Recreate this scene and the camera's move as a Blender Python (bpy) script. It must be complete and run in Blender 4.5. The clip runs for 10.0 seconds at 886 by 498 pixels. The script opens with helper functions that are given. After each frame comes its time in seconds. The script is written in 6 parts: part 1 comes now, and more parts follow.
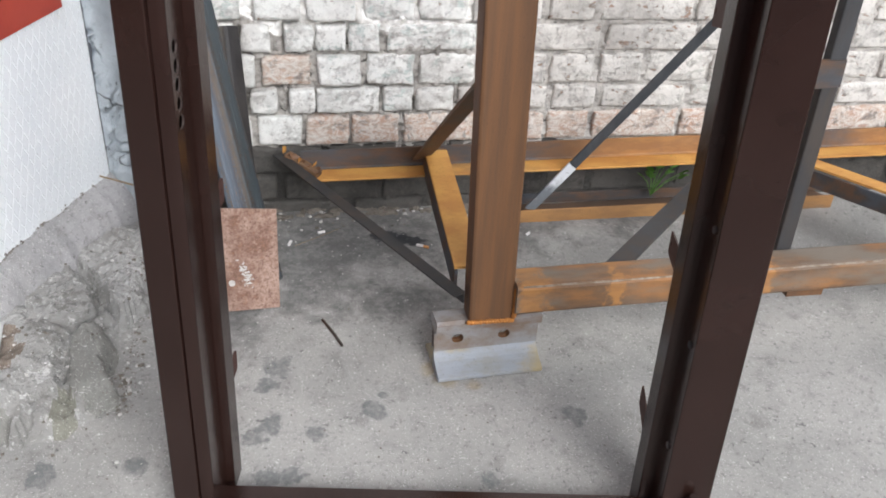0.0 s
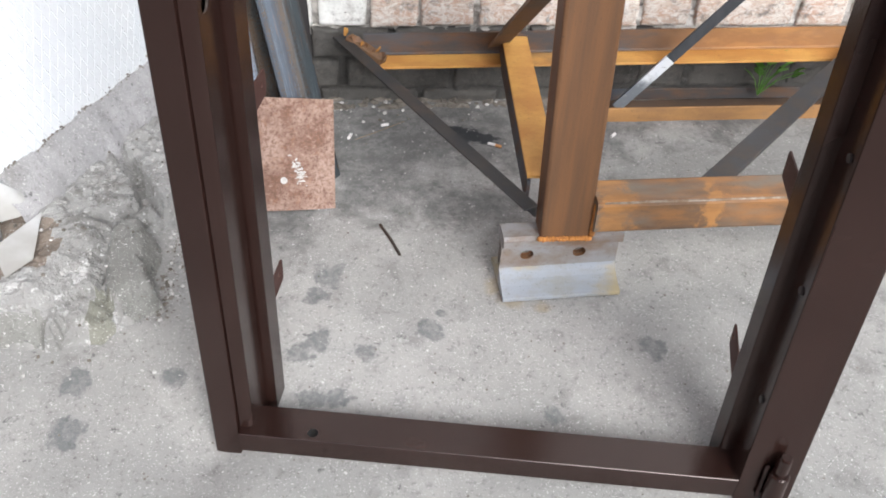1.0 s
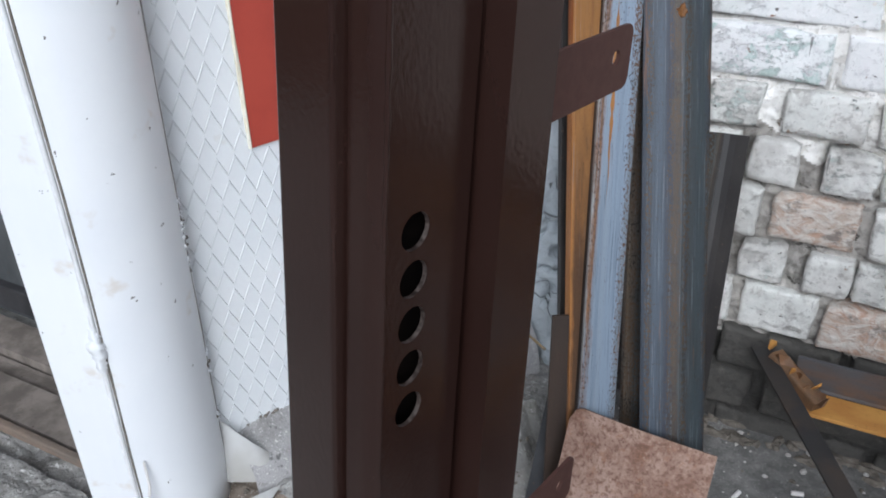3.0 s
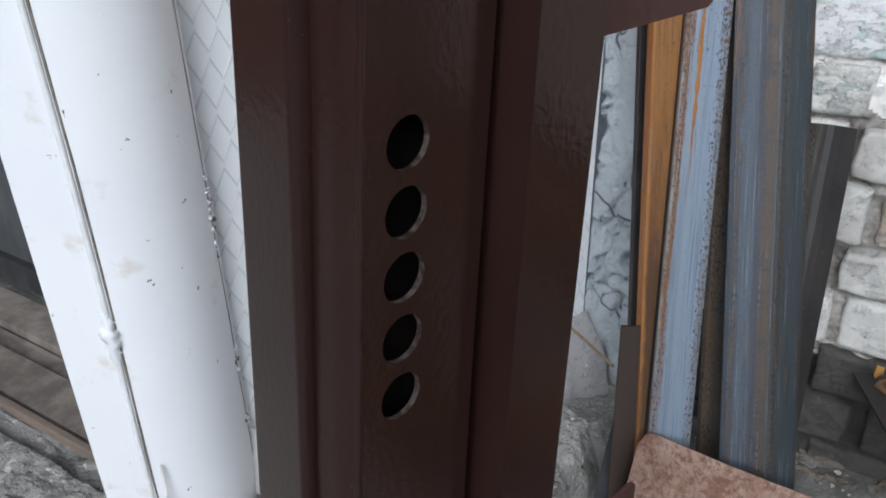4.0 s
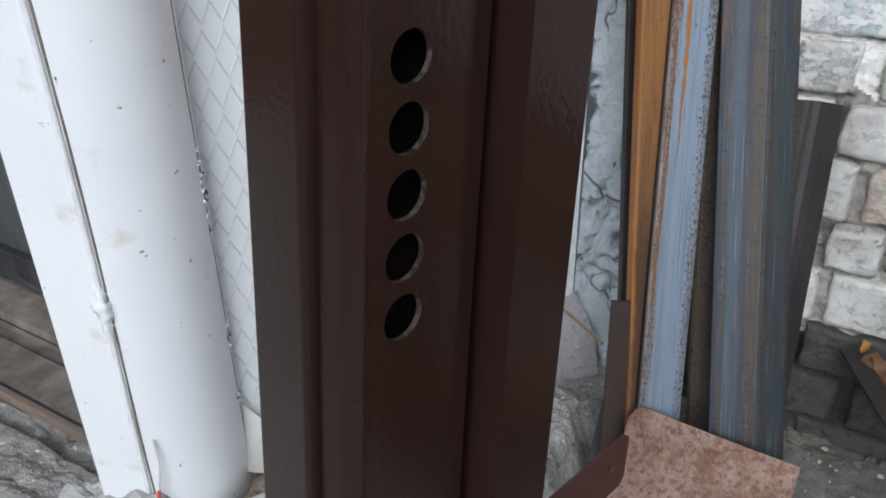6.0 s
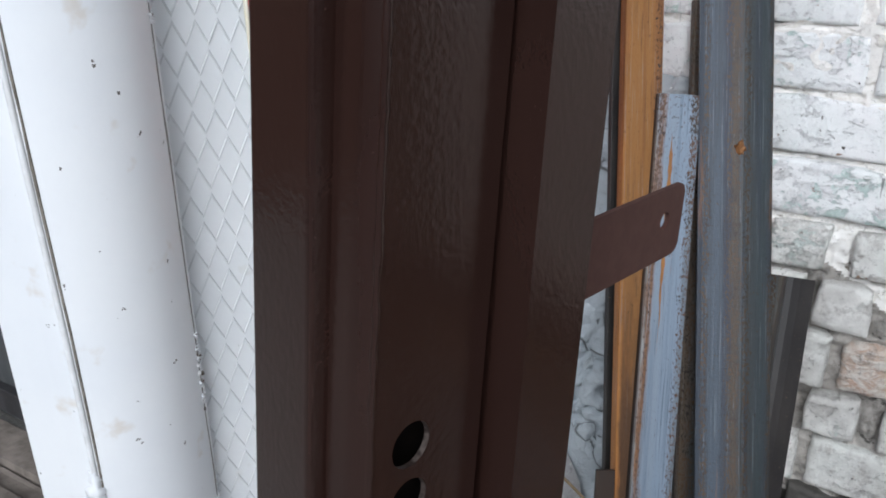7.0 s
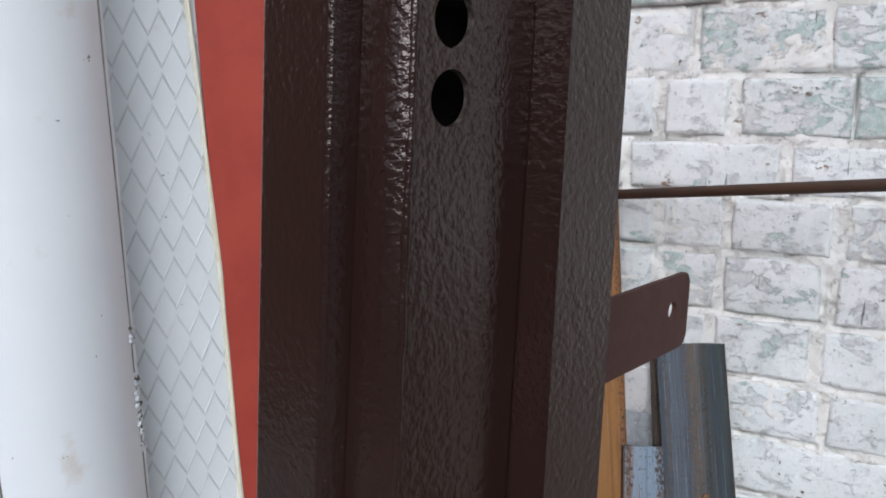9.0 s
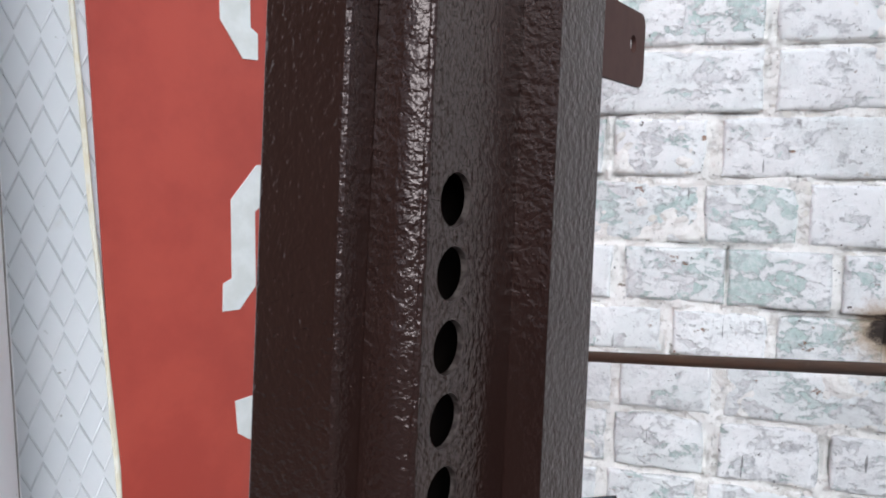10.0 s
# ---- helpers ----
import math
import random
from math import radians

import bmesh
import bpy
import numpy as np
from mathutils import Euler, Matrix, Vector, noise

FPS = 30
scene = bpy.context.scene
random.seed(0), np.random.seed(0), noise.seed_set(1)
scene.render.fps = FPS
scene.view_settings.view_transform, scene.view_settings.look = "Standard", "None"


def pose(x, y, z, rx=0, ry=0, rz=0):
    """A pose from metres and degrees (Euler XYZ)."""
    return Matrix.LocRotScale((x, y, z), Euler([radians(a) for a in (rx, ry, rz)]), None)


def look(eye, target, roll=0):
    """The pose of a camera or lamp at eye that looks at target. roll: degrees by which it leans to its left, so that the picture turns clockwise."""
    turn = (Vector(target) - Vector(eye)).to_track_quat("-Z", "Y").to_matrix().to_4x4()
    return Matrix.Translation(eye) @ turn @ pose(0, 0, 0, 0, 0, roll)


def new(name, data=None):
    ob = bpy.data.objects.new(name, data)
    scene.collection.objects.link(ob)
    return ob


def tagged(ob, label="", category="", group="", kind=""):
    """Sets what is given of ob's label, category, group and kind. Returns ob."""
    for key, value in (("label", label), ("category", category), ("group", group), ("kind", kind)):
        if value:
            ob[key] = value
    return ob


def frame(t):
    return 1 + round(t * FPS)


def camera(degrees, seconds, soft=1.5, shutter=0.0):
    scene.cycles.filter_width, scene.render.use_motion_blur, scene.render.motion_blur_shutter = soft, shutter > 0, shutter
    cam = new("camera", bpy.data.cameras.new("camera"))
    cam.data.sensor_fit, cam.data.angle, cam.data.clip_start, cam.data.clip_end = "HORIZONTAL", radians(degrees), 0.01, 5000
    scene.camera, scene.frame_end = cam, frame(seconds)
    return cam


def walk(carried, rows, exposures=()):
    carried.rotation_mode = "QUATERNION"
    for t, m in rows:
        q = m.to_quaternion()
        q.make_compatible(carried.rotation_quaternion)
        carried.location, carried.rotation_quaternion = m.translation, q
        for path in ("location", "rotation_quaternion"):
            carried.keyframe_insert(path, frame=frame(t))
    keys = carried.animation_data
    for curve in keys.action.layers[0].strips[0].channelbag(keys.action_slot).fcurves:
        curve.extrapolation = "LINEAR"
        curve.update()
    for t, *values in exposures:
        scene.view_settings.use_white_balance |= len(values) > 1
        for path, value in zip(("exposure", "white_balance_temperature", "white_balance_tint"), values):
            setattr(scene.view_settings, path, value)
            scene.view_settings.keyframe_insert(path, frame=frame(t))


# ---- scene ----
cam = camera(55.3, 10.0, 1.8)
PATH = [
    (0, (-0.187, 0.039, 1.138), (0.168, 1.704, 0.089), 3.6),
    (0.5, (-0.182, 0.095, 1.099), (0.15, 1.617, -0.156), 3.9),
    (1, (-0.139, 0.218, 1.079), (0.025, 1.74, -0.21), 2.7),
    (1.5, (-0.114, 0.344, 1.074), (-0.272, 1.958, -0.097), 2.1),
    (2, (-0.152, 0.532, 1.065), (-0.529, 2.21, 0.043), 1.6),
    (2.5, (-0.177, 0.72, 1.019), (-0.697, 2.359, -0.002), 0.5),
    (3, (-0.145, 0.842, 0.955), (-0.958, 2.394, -0.011), 0.3),
    (3.2, (-0.14, 0.874, 0.94), (-1.033, 2.402, 0.01), -0.0),
    (4.3, (-0.165, 0.932, 0.844), (-1.154, 2.413, -0.067), -0.6),
    (4.5, (-0.164, 0.931, 0.833), (-1.151, 2.404, -0.093), -0.8),
    (5, (-0.152, 0.918, 0.807), (-1.124, 2.372, -0.162), -1.1),
    (5.2, (-0.15, 0.912, 0.801), (-1.116, 2.367, -0.174), -1.0),
    (6.5, (-0.162, 0.911, 0.897), (-1.126, 2.458, 0.073), 0.3),
    (7, (-0.167, 0.922, 0.96), (-1.141, 2.505, 0.221), 0.6),
    (7.5, (-0.168, 0.935, 1.013), (-1.157, 2.543, 0.353), 0.4),
    (8, (-0.177, 0.947, 1.074), (-1.177, 2.577, 0.488), 0.0),
    (8.5, (-0.179, 0.948, 1.131), (-1.176, 2.607, 0.628), -0.1),
    (9, (-0.179, 0.936, 1.204), (-1.156, 2.641, 0.829), 0.0),
    (9.5, (-0.193, 0.929, 1.264), (-1.086, 2.697, 0.991), 0.2),
    (10, (-0.218, 0.917, 1.315), (-0.922, 2.779, 1.122), 0.6),
]
EXPOSURES = [(0, 0.35, 6180, 10), (0.3, 0.80, 6180, 10), (0.5, 0.86, 6180, 10), (0.8, 0.76, 6180, 10), (1.0, 0.68, 6180, 10), (1.2, 0.40, 6150, 10), (1.4, 0.0, 6080, 10), (1.8, -0.14, 5880, 9), (2.5, -0.1, 5850, 9), (3.2, -0.07, 5800, 8), (4.5, -0.27, 5900, 8), (5.2, -0.27, 5900, 8), (6.5, -0.2, 5900, 8), (8, -0.14, 5900, 8), (8.5, -0.10, 5900, 8), (9, -0.33, 5900, 8), (9.5, -0.17, 5970, 8), (10, -0.1, 5880, 9)]
walk(cam, [(t, look(eye, target, roll)) for t, eye, target, roll in PATH], EXPOSURES)


# ---------------------------------------------------------------- light
world = bpy.data.worlds.new("world")
scene.world = world
world.use_nodes = True
wn, wl = world.node_tree.nodes, world.node_tree.links
sky = wn.new("ShaderNodeTexSky")
sky.sky_type, sky.sun_disc = "NISHITA", False
sky.sun_elevation, sky.sun_rotation = radians(33), radians(158)
sky.air_density, sky.dust_density, sky.ozone_density = 0.6, 2.0, 1.0
pale = wn.new("ShaderNodeHueSaturation")
pale.inputs["Saturation"].default_value = 0.4
wl.new(sky.outputs[0], pale.inputs["Color"])
wl.new(pale.outputs[0], wn["Background"].inputs[0])
wn["Background"].inputs[1].default_value = 0.175
sun = new("sun", bpy.data.lights.new("sun", "SUN"))
sun.data.energy, sun.data.angle, sun.data.color = 2.8, radians(42), (1.0, 0.985, 0.96)
sun.matrix_world = look((1.5, -2.6, 2.6), (0, 1.2, 0))


# ---------------------------------------------------------------- materials
class Nodes:
    """A small helper to write node materials."""

    def __init__(self, name, rough=0.6, metal=0.0):
        self.mat = bpy.data.materials.new(name)
        self.mat.use_nodes = True
        self.n, self.l = self.mat.node_tree.nodes, self.mat.node_tree.links
        self.bsdf = self.n["Principled BSDF"]
        self.bsdf.inputs["Roughness"].default_value = rough
        self.bsdf.inputs["Metallic"].default_value = metal
        self.geo = self.n.new("ShaderNodeNewGeometry")
        self.info = self.n.new("ShaderNodeObjectInfo")
        self.pos = self.geo.outputs["Position"]

    def put(self, socket, value):
        if hasattr(value, "links"):
            self.l.new(value, socket)
        elif isinstance(value, tuple):
            socket.default_value = (*value, 1.0) if len(socket.default_value) == 4 and len(value) == 3 else value
        else:
            socket.default_value = value

    def math(self, op, a, b=0.0, c=0.0, clamp=False):
        k = self.n.new("ShaderNodeMath")
        k.operation, k.use_clamp = op, clamp
        for i, v in enumerate((a, b, c)):
            self.put(k.inputs[i], v)
        return k.outputs[0]

    def shifted(self, scale=(1, 1, 1), random=False):
        k = self.n.new("ShaderNodeMapping")
        k.inputs["Scale"].default_value = scale
        self.put(k.inputs["Vector"], self.pos)
        if random:
            c = self.n.new("ShaderNodeCombineXYZ")
            m = self.math("MULTIPLY", self.info.outputs["Random"], 37.0)
            for i in range(3):
                self.put(c.inputs[i], m)
            self.put(k.inputs["Location"], c.outputs[0])
        return k.outputs[0]

    def along(self, across=1.0, length=1.0):
        """Metres across a rolled section and along it, scaled."""
        c = self.n.new("ShaderNodeTexCoord")
        k = self.n.new("ShaderNodeMapping")
        k.inputs["Scale"].default_value = (across, length, 1.0)
        self.put(k.inputs["Vector"], c.outputs["UV"])
        return k.outputs[0]

    def axes(self, vector):
        k = self.n.new("ShaderNodeSeparateXYZ")
        self.put(k.inputs[0], vector)
        return k.outputs

    def noise(self, scale, detail=4.0, rough=0.55, vector=None, distortion=0.0):
        k = self.n.new("ShaderNodeTexNoise")
        k.inputs["Scale"].default_value, k.inputs["Detail"].default_value = scale, detail
        k.inputs["Roughness"].default_value, k.inputs["Distortion"].default_value = rough, distortion
        self.put(k.inputs["Vector"], vector if vector is not None else self.pos)
        return k.outputs[0]

    def cells(self, scale, vector=None):
        k = self.n.new("ShaderNodeTexVoronoi")
        k.inputs["Scale"].default_value = scale
        self.put(k.inputs["Vector"], vector if vector is not None else self.pos)
        return k.outputs["Distance"]

    def step(self, value, lo, hi):
        k = self.n.new("ShaderNodeMapRange")
        k.interpolation_type = "SMOOTHSTEP"
        for i, v in enumerate((value, lo, hi)):
            self.put(k.inputs[i], v)
        return k.outputs[0]

    def mix(self, f, a, b, mode="MIX"):
        k = self.n.new("ShaderNodeMix")
        k.data_type, k.blend_type = "RGBA", mode
        self.put(k.inputs[0], f)
        self.put(k.inputs[6], a)
        self.put(k.inputs[7], b)
        return k.outputs[2]

    def bump(self, height, strength=0.3, distance=0.002):
        k = self.n.new("ShaderNodeBump")
        k.inputs["Strength"].default_value, k.inputs["Distance"].default_value = strength, distance
        self.put(k.inputs["Height"], height)
        self.l.new(k.outputs[0], self.bsdf.inputs["Normal"])

    def done(self, colour, rough=None):
        self.put(self.bsdf.inputs["Base Color"], colour)
        if rough is not None:
            self.put(self.bsdf.inputs["Roughness"], rough)
        return self.mat


def brown_paint():
    """Thick glossy enamel: a coarse orange peel, heavier where the coat was sprayed wet higher up."""
    k = Nodes("brown_enamel", 0.2)
    big = k.noise(7.0, 3)
    peel, fine = k.noise(300.0, 2, 0.5), k.noise(620.0, 2, 0.5)
    c = k.mix(k.step(big, 0.35, 0.7), (0.0185, 0.0088, 0.0070), (0.0232, 0.0115, 0.0092))
    c = k.mix(k.step(k.noise(900.0, 1), 0.76, 0.82), c, (0.09, 0.06, 0.052))
    k.bsdf.inputs["Specular IOR Level"].default_value = 0.5
    k.bsdf.inputs["Specular Tint"].default_value = (1.0, 0.88, 0.84, 1.0)
    z = k.axes(k.pos)[2]
    wet = k.step(k.math("MULTIPLY_ADD", big, 0.35, z), 1.12, 1.52)
    thick = k.math("MULTIPLY_ADD", wet, 1.1, 0.20)
    k.bump(k.math("MULTIPLY", k.math("MULTIPLY_ADD", fine, 0.35, peel), thick), 0.55, 0.0013)
    return k.done(c, k.math("MULTIPLY_ADD", big, 0.10, 0.13))


def rust_steel(name, bright, dark, grey, mid=0.5, stretch=(1, 1, 0.25), burnt=()):
    k = Nodes(name, 0.75, 0.0)
    v = k.shifted(stretch)
    a, b, f = k.noise(26.0, 6, 0.65, v), k.noise(9.0, 4, 0.6, v), k.noise(260.0, 3)
    c = k.mix(k.step(a, 0.36, 0.66), dark, bright)
    c = k.mix(k.step(b, mid, mid + 0.16), c, grey)
    c = k.mix(k.step(f, 0.6, 0.75), c, k.mix(0.5, c, (0.03, 0.02, 0.015)))
    for x, w in burnt:
        # fresh orange rust beside a weld
        xyz = k.n.new("ShaderNodeSeparateXYZ")
        k.put(xyz.inputs[0], k.pos)
        d = k.math("ADD", k.math("ABSOLUTE", k.math("SUBTRACT", xyz.outputs[0], x)), k.math("MULTIPLY", k.math("SUBTRACT", k.noise(30.0, 6, 0.7), 0.5), 0.13))
        c = k.mix(k.math("MULTIPLY", k.step(d, w, w * 0.3), 0.7), c, k.mix(k.step(a, 0.4, 0.6), (0.46, 0.21, 0.055), (0.30, 0.14, 0.045)))
    k.bump(k.math("ADD", f, a), 0.35, 0.0012)
    return k.done(c, k.math("MULTIPLY_ADD", a, 0.3, 0.5))


def plate_rust():
    """Sheet under an even coat of old rust: pinkish brown, clouded, finely grained, with darker blooms."""
    k = Nodes("plate_rust", 0.8)
    cloud, bloom, grain, fine, dust = k.noise(11.0, 6, 0.65), k.noise(34.0, 7, 0.7), k.noise(150.0, 6, 0.75), k.noise(420.0, 3, 0.7), k.noise(70.0, 6, 0.72)
    c = k.mix(k.step(cloud, 0.36, 0.64), (0.170, 0.094, 0.066), (0.32, 0.220, 0.175))
    c = k.mix(k.math("MULTIPLY", k.step(bloom, 0.50, 0.62), 0.6), c, (0.150, 0.072, 0.042))
    c = k.mix(k.math("MULTIPLY", k.step(grain, 0.50, 0.58), 0.75), c, (0.115, 0.058, 0.036))
    c = k.mix(k.math("MULTIPLY", k.step(grain, 0.44, 0.36), 0.6), c, (0.35, 0.245, 0.195))
    c = k.mix(k.math("MULTIPLY", k.step(dust, 0.56, 0.64), 0.45), c, (0.225, 0.110, 0.058))
    c = k.mix(k.step(fine, 0.66, 0.72), c, (0.42, 0.32, 0.26))
    c = k.mix(k.step(fine, 0.34, 0.29), c, (0.06, 0.035, 0.026))
    k.bump(k.math("ADD", grain, k.math("MULTIPLY", fine, 0.5)), 0.5, 0.0016)
    return k.done(c)


def rolled_steel(name, bands, streak, pits, rough=0.45, rusty=(0.10, 0.055, 0.028), gathered=(), orange=0.0, foot=None, top=False):
    """Mill-scaled section, coloured in bands across it (place across, colour), with streaks along it, pits of rust and
    flaked scale.
    gathered: places across and half widths where the pits crowd; orange: the share of bright rust; foot: a dark colour
    that paints shade on the lower half; top: pitted towards the top."""
    k = Nodes(name, rough, 0.2)
    long, pit_way = k.along(1.0, 0.02), k.along(1.0, 0.5)
    x = k.axes(k.along())[0]
    wide, thin, wob = k.noise(95.0, 5, 0.6, long), k.noise(420.0, 4, 0.65, long), k.noise(60.0, 5, 0.7, k.along(1.0, 0.25))
    place = k.math("ADD", x, k.math("ADD", k.math("MULTIPLY", k.math("SUBTRACT", wob, 0.5), 0.014), k.math("MULTIPLY", k.math("SUBTRACT", thin, 0.5), 0.010)))
    c = bands[0][1]
    for (x0, _), (x1, colour) in zip(bands, bands[1:]):
        c = k.mix(k.step(place, x1 - 0.003, x1 + 0.003), c, colour)
    c = k.mix(k.math("MULTIPLY", k.step(wide, 0.49, 0.60), 0.7), c, streak)
    c = k.mix(k.math("MULTIPLY", k.step(thin, 0.45, 0.34), 0.65), c, k.mix(0.7, c, (0.015, 0.016, 0.02)))
    c = k.mix(k.math("MULTIPLY", k.step(thin, 0.56, 0.68), 0.4), c, k.mix(0.6, c, (0.30, 0.34, 0.38)))
    spots, small = k.noise(400.0, 5, 0.7, pit_way), k.noise(900.0, 2, 0.6, pit_way)
    crowd = pits
    for at, half in gathered:
        crowd = k.math("MULTIPLY_ADD", k.step(k.math("ABSOLUTE", k.math("SUBTRACT", place, at)), half, half * 0.4), -0.11, crowd)
    if top:
        crowd = k.math("MULTIPLY_ADD", k.step(k.axes(k.along())[1], 0.52, 0.80), -0.06, crowd)
    c = k.mix(k.step(spots, crowd, k.math("ADD", crowd, 0.04)), c, k.mix(k.step(k.noise(30.0, 4, 0.7), 0.45, 0.6), rusty, (0.035, 0.026, 0.022)))
    c = k.mix(k.math("MULTIPLY", k.step(k.noise(48.0, 5, 0.75, k.along(1.0, 0.05)), 0.60, 0.66), orange), c, (0.30, 0.125, 0.03))
    if foot:
        # shade painted near-black over the lower half, beside a fresher rust edge
        low = k.math("MULTIPLY", k.step(k.math("MULTIPLY_ADD", wob, 0.3, k.axes(k.along())[1]), 0.78, 0.48), k.step(place, -0.022, -0.016))
        c = k.mix(k.math("MULTIPLY", low, 0.85), c, foot)
    c = k.mix(k.step(small, 0.66, 0.72), c, k.mix(0.5, c, (0.02, 0.016, 0.014)))
    k.bump(k.math("SUBTRACT", k.math("MULTIPLY", thin, 0.3), spots), 0.5, 0.0014)
    return k.done(c, k.math("MULTIPLY_ADD", spots, 0.5, rough - 0.2))


def dark_steel(name, c0, c1, rough=0.6):
    k = Nodes(name, rough, 0.1)
    a, f = k.noise(20.0, 5, 0.6, k.shifted((1, 1, 0.4))), k.noise(210.0, 3)
    c = k.mix(k.step(a, 0.35, 0.7), c0, c1)
    c = k.mix(k.step(f, 0.66, 0.74), c, (0.09, 0.06, 0.045))
    k.bump(f, 0.3, 0.001)
    return k.done(c)


BURN_X, BURN_Z = -0.080, 1.125


def limewash(name, white, tint, grime, bare, bare_at, grime_at, random=True, cracked=0.5, relief=0.005, sooty=0.25, burnt=False):
    """Bricks and joints under old coats of limewash that flake from one another with sharp edges: a dull first coat, tinted patches,
    the last white coat, chips down to the bare surface, hair cracks and pin holes."""
    k = Nodes(name, 0.9)
    v = k.shifted((1, 1, 1), random)
    flat = k.shifted((1, 1, 1.7), random)
    level = k.math("MULTIPLY_ADD", k.info.outputs["Random"], 0.10, -0.05) if random else 0.0
    coat, tinted, chip = k.noise(27.0, 9, 0.72, flat, 0.3), k.noise(15.0, 9, 0.70, v, 0.4), k.noise(30.0, 9, 0.72, flat)
    fine, dirt, pits = k.noise(120.0, 5, 0.65), k.noise(26.0, 8, 0.72, v), k.noise(75.0, 5, 0.7, v)
    first = k.mix(k.step(fine, 0.4, 0.62), k.mix(0.42, white, grime), k.mix(0.22, white, grime))
    c = k.mix(k.step(k.math("ADD", tinted, level), 0.515, 0.545), first, k.mix(k.step(fine, 0.42, 0.6), tint, k.mix(0.35, tint, white)))
    on = k.math("MULTIPLY", k.step(k.math("SUBTRACT", coat, level), 0.425, 0.462), 0.92)
    c = k.mix(on, c, k.mix(k.math("MULTIPLY", k.step(k.noise(6.0, 5, 0.6, v), 0.42, 0.62), 0.45), white, k.mix(0.45, white, tint)))
    c = k.mix(k.math("MULTIPLY", k.step(dirt, grime_at + 0.02, grime_at + 0.14), 0.6), c, k.mix(k.step(fine, 0.4, 0.6), grime, k.mix(0.5, grime, white)))
    mottle, speck = k.noise(62.0, 8, 0.76, v), k.noise(150.0, 5, 0.7, v)
    c = k.mix(k.math("MULTIPLY", k.step(mottle, 0.555, 0.61), 0.42), c, k.mix(0.7, c, grime))
    c = k.mix(k.math("MULTIPLY", k.step(speck, 0.60, 0.66), 0.6), c, k.mix(0.6, c, (0.16, 0.15, 0.14)))
    c = k.mix(k.math("MULTIPLY", k.step(speck, 0.38, 0.33), 0.6), c, white)
    c = k.mix(k.step(chip, bare_at, k.math("ADD", bare_at, 0.02)), c, k.mix(k.step(fine, 0.42, 0.58), bare, k.mix(0.45, bare, grime)))
    c = k.mix(k.math("MULTIPLY", k.step(k.noise(4.2, 6, 0.7), 0.46, 0.66), sooty), c, k.mix(0.6, c, (0.20, 0.18, 0.16)))
    hair = k.noise(1.0, 3, 0.5, k.shifted((110.0, 110.0, 11.0)))
    c = k.mix(k.math("MULTIPLY", k.step(hair, 0.71, 0.74), cracked * 0.8), c, (0.06, 0.055, 0.05))
    c = k.mix(k.step(pits, 0.675, 0.69), c, (0.10, 0.09, 0.08))
    if burnt:
        # one scorched spot: a black middle with a brown halo
        x, _, z = k.axes(k.pos)
        d = k.math("SQRT", k.math("ADD", k.math("POWER", k.math("SUBTRACT", x, BURN_X), 2.0), k.math("POWER", k.math("SUBTRACT", z, BURN_Z), 2.0)))
        d = k.math("MULTIPLY_ADD", k.math("SUBTRACT", k.noise(24.0, 7, 0.72), 0.5), 0.09, d)
        c = k.mix(k.math("MULTIPLY", k.step(d, 0.050, 0.020), 0.75), c, (0.40, 0.26, 0.13))
        c = k.mix(k.step(d, 0.020, 0.006), c, (0.045, 0.032, 0.024))
    h = k.math("ADD", k.math("MULTIPLY", k.step(chip, bare_at, bare_at + 0.02), -0.6), k.math("ADD", k.math("MULTIPLY", on, 0.35), k.math("MULTIPLY_ADD", mottle, 0.7, k.math("MULTIPLY", fine, 0.5))))
    k.bump(h, 0.8, relief)
    return k.done(c)


def bare_brick():
    """Brick with most of its wash gone: soft brown patches, pale veins and soot."""
    k = Nodes("brick_bare", 0.92)
    v = k.shifted((1, 1, 1.6), True)
    a, w, s, f = k.noise(15.0, 5, 0.65, v, 1.2), k.noise(34.0, 6, 0.7, v, 1.5), k.noise(20.0, 6, 0.7, v), k.noise(130.0, 4, 0.65)
    c = k.mix(k.step(a, 0.38, 0.62), (0.46, 0.30, 0.22), (0.50, 0.41, 0.34))
    c = k.mix(k.math("MULTIPLY", k.step(w, 0.40, 0.62), 0.85), c, (0.66, 0.63, 0.58))
    c = k.mix(k.step(s, 0.52, 0.66), c, (0.24, 0.205, 0.18))
    c = k.mix(k.step(f, 0.58, 0.7), c, k.mix(0.5, c, (0.13, 0.11, 0.10)))
    k.bump(k.math("ADD", k.math("MULTIPLY", w, 1.4), f), 0.75, 0.005)
    return k.done(c)


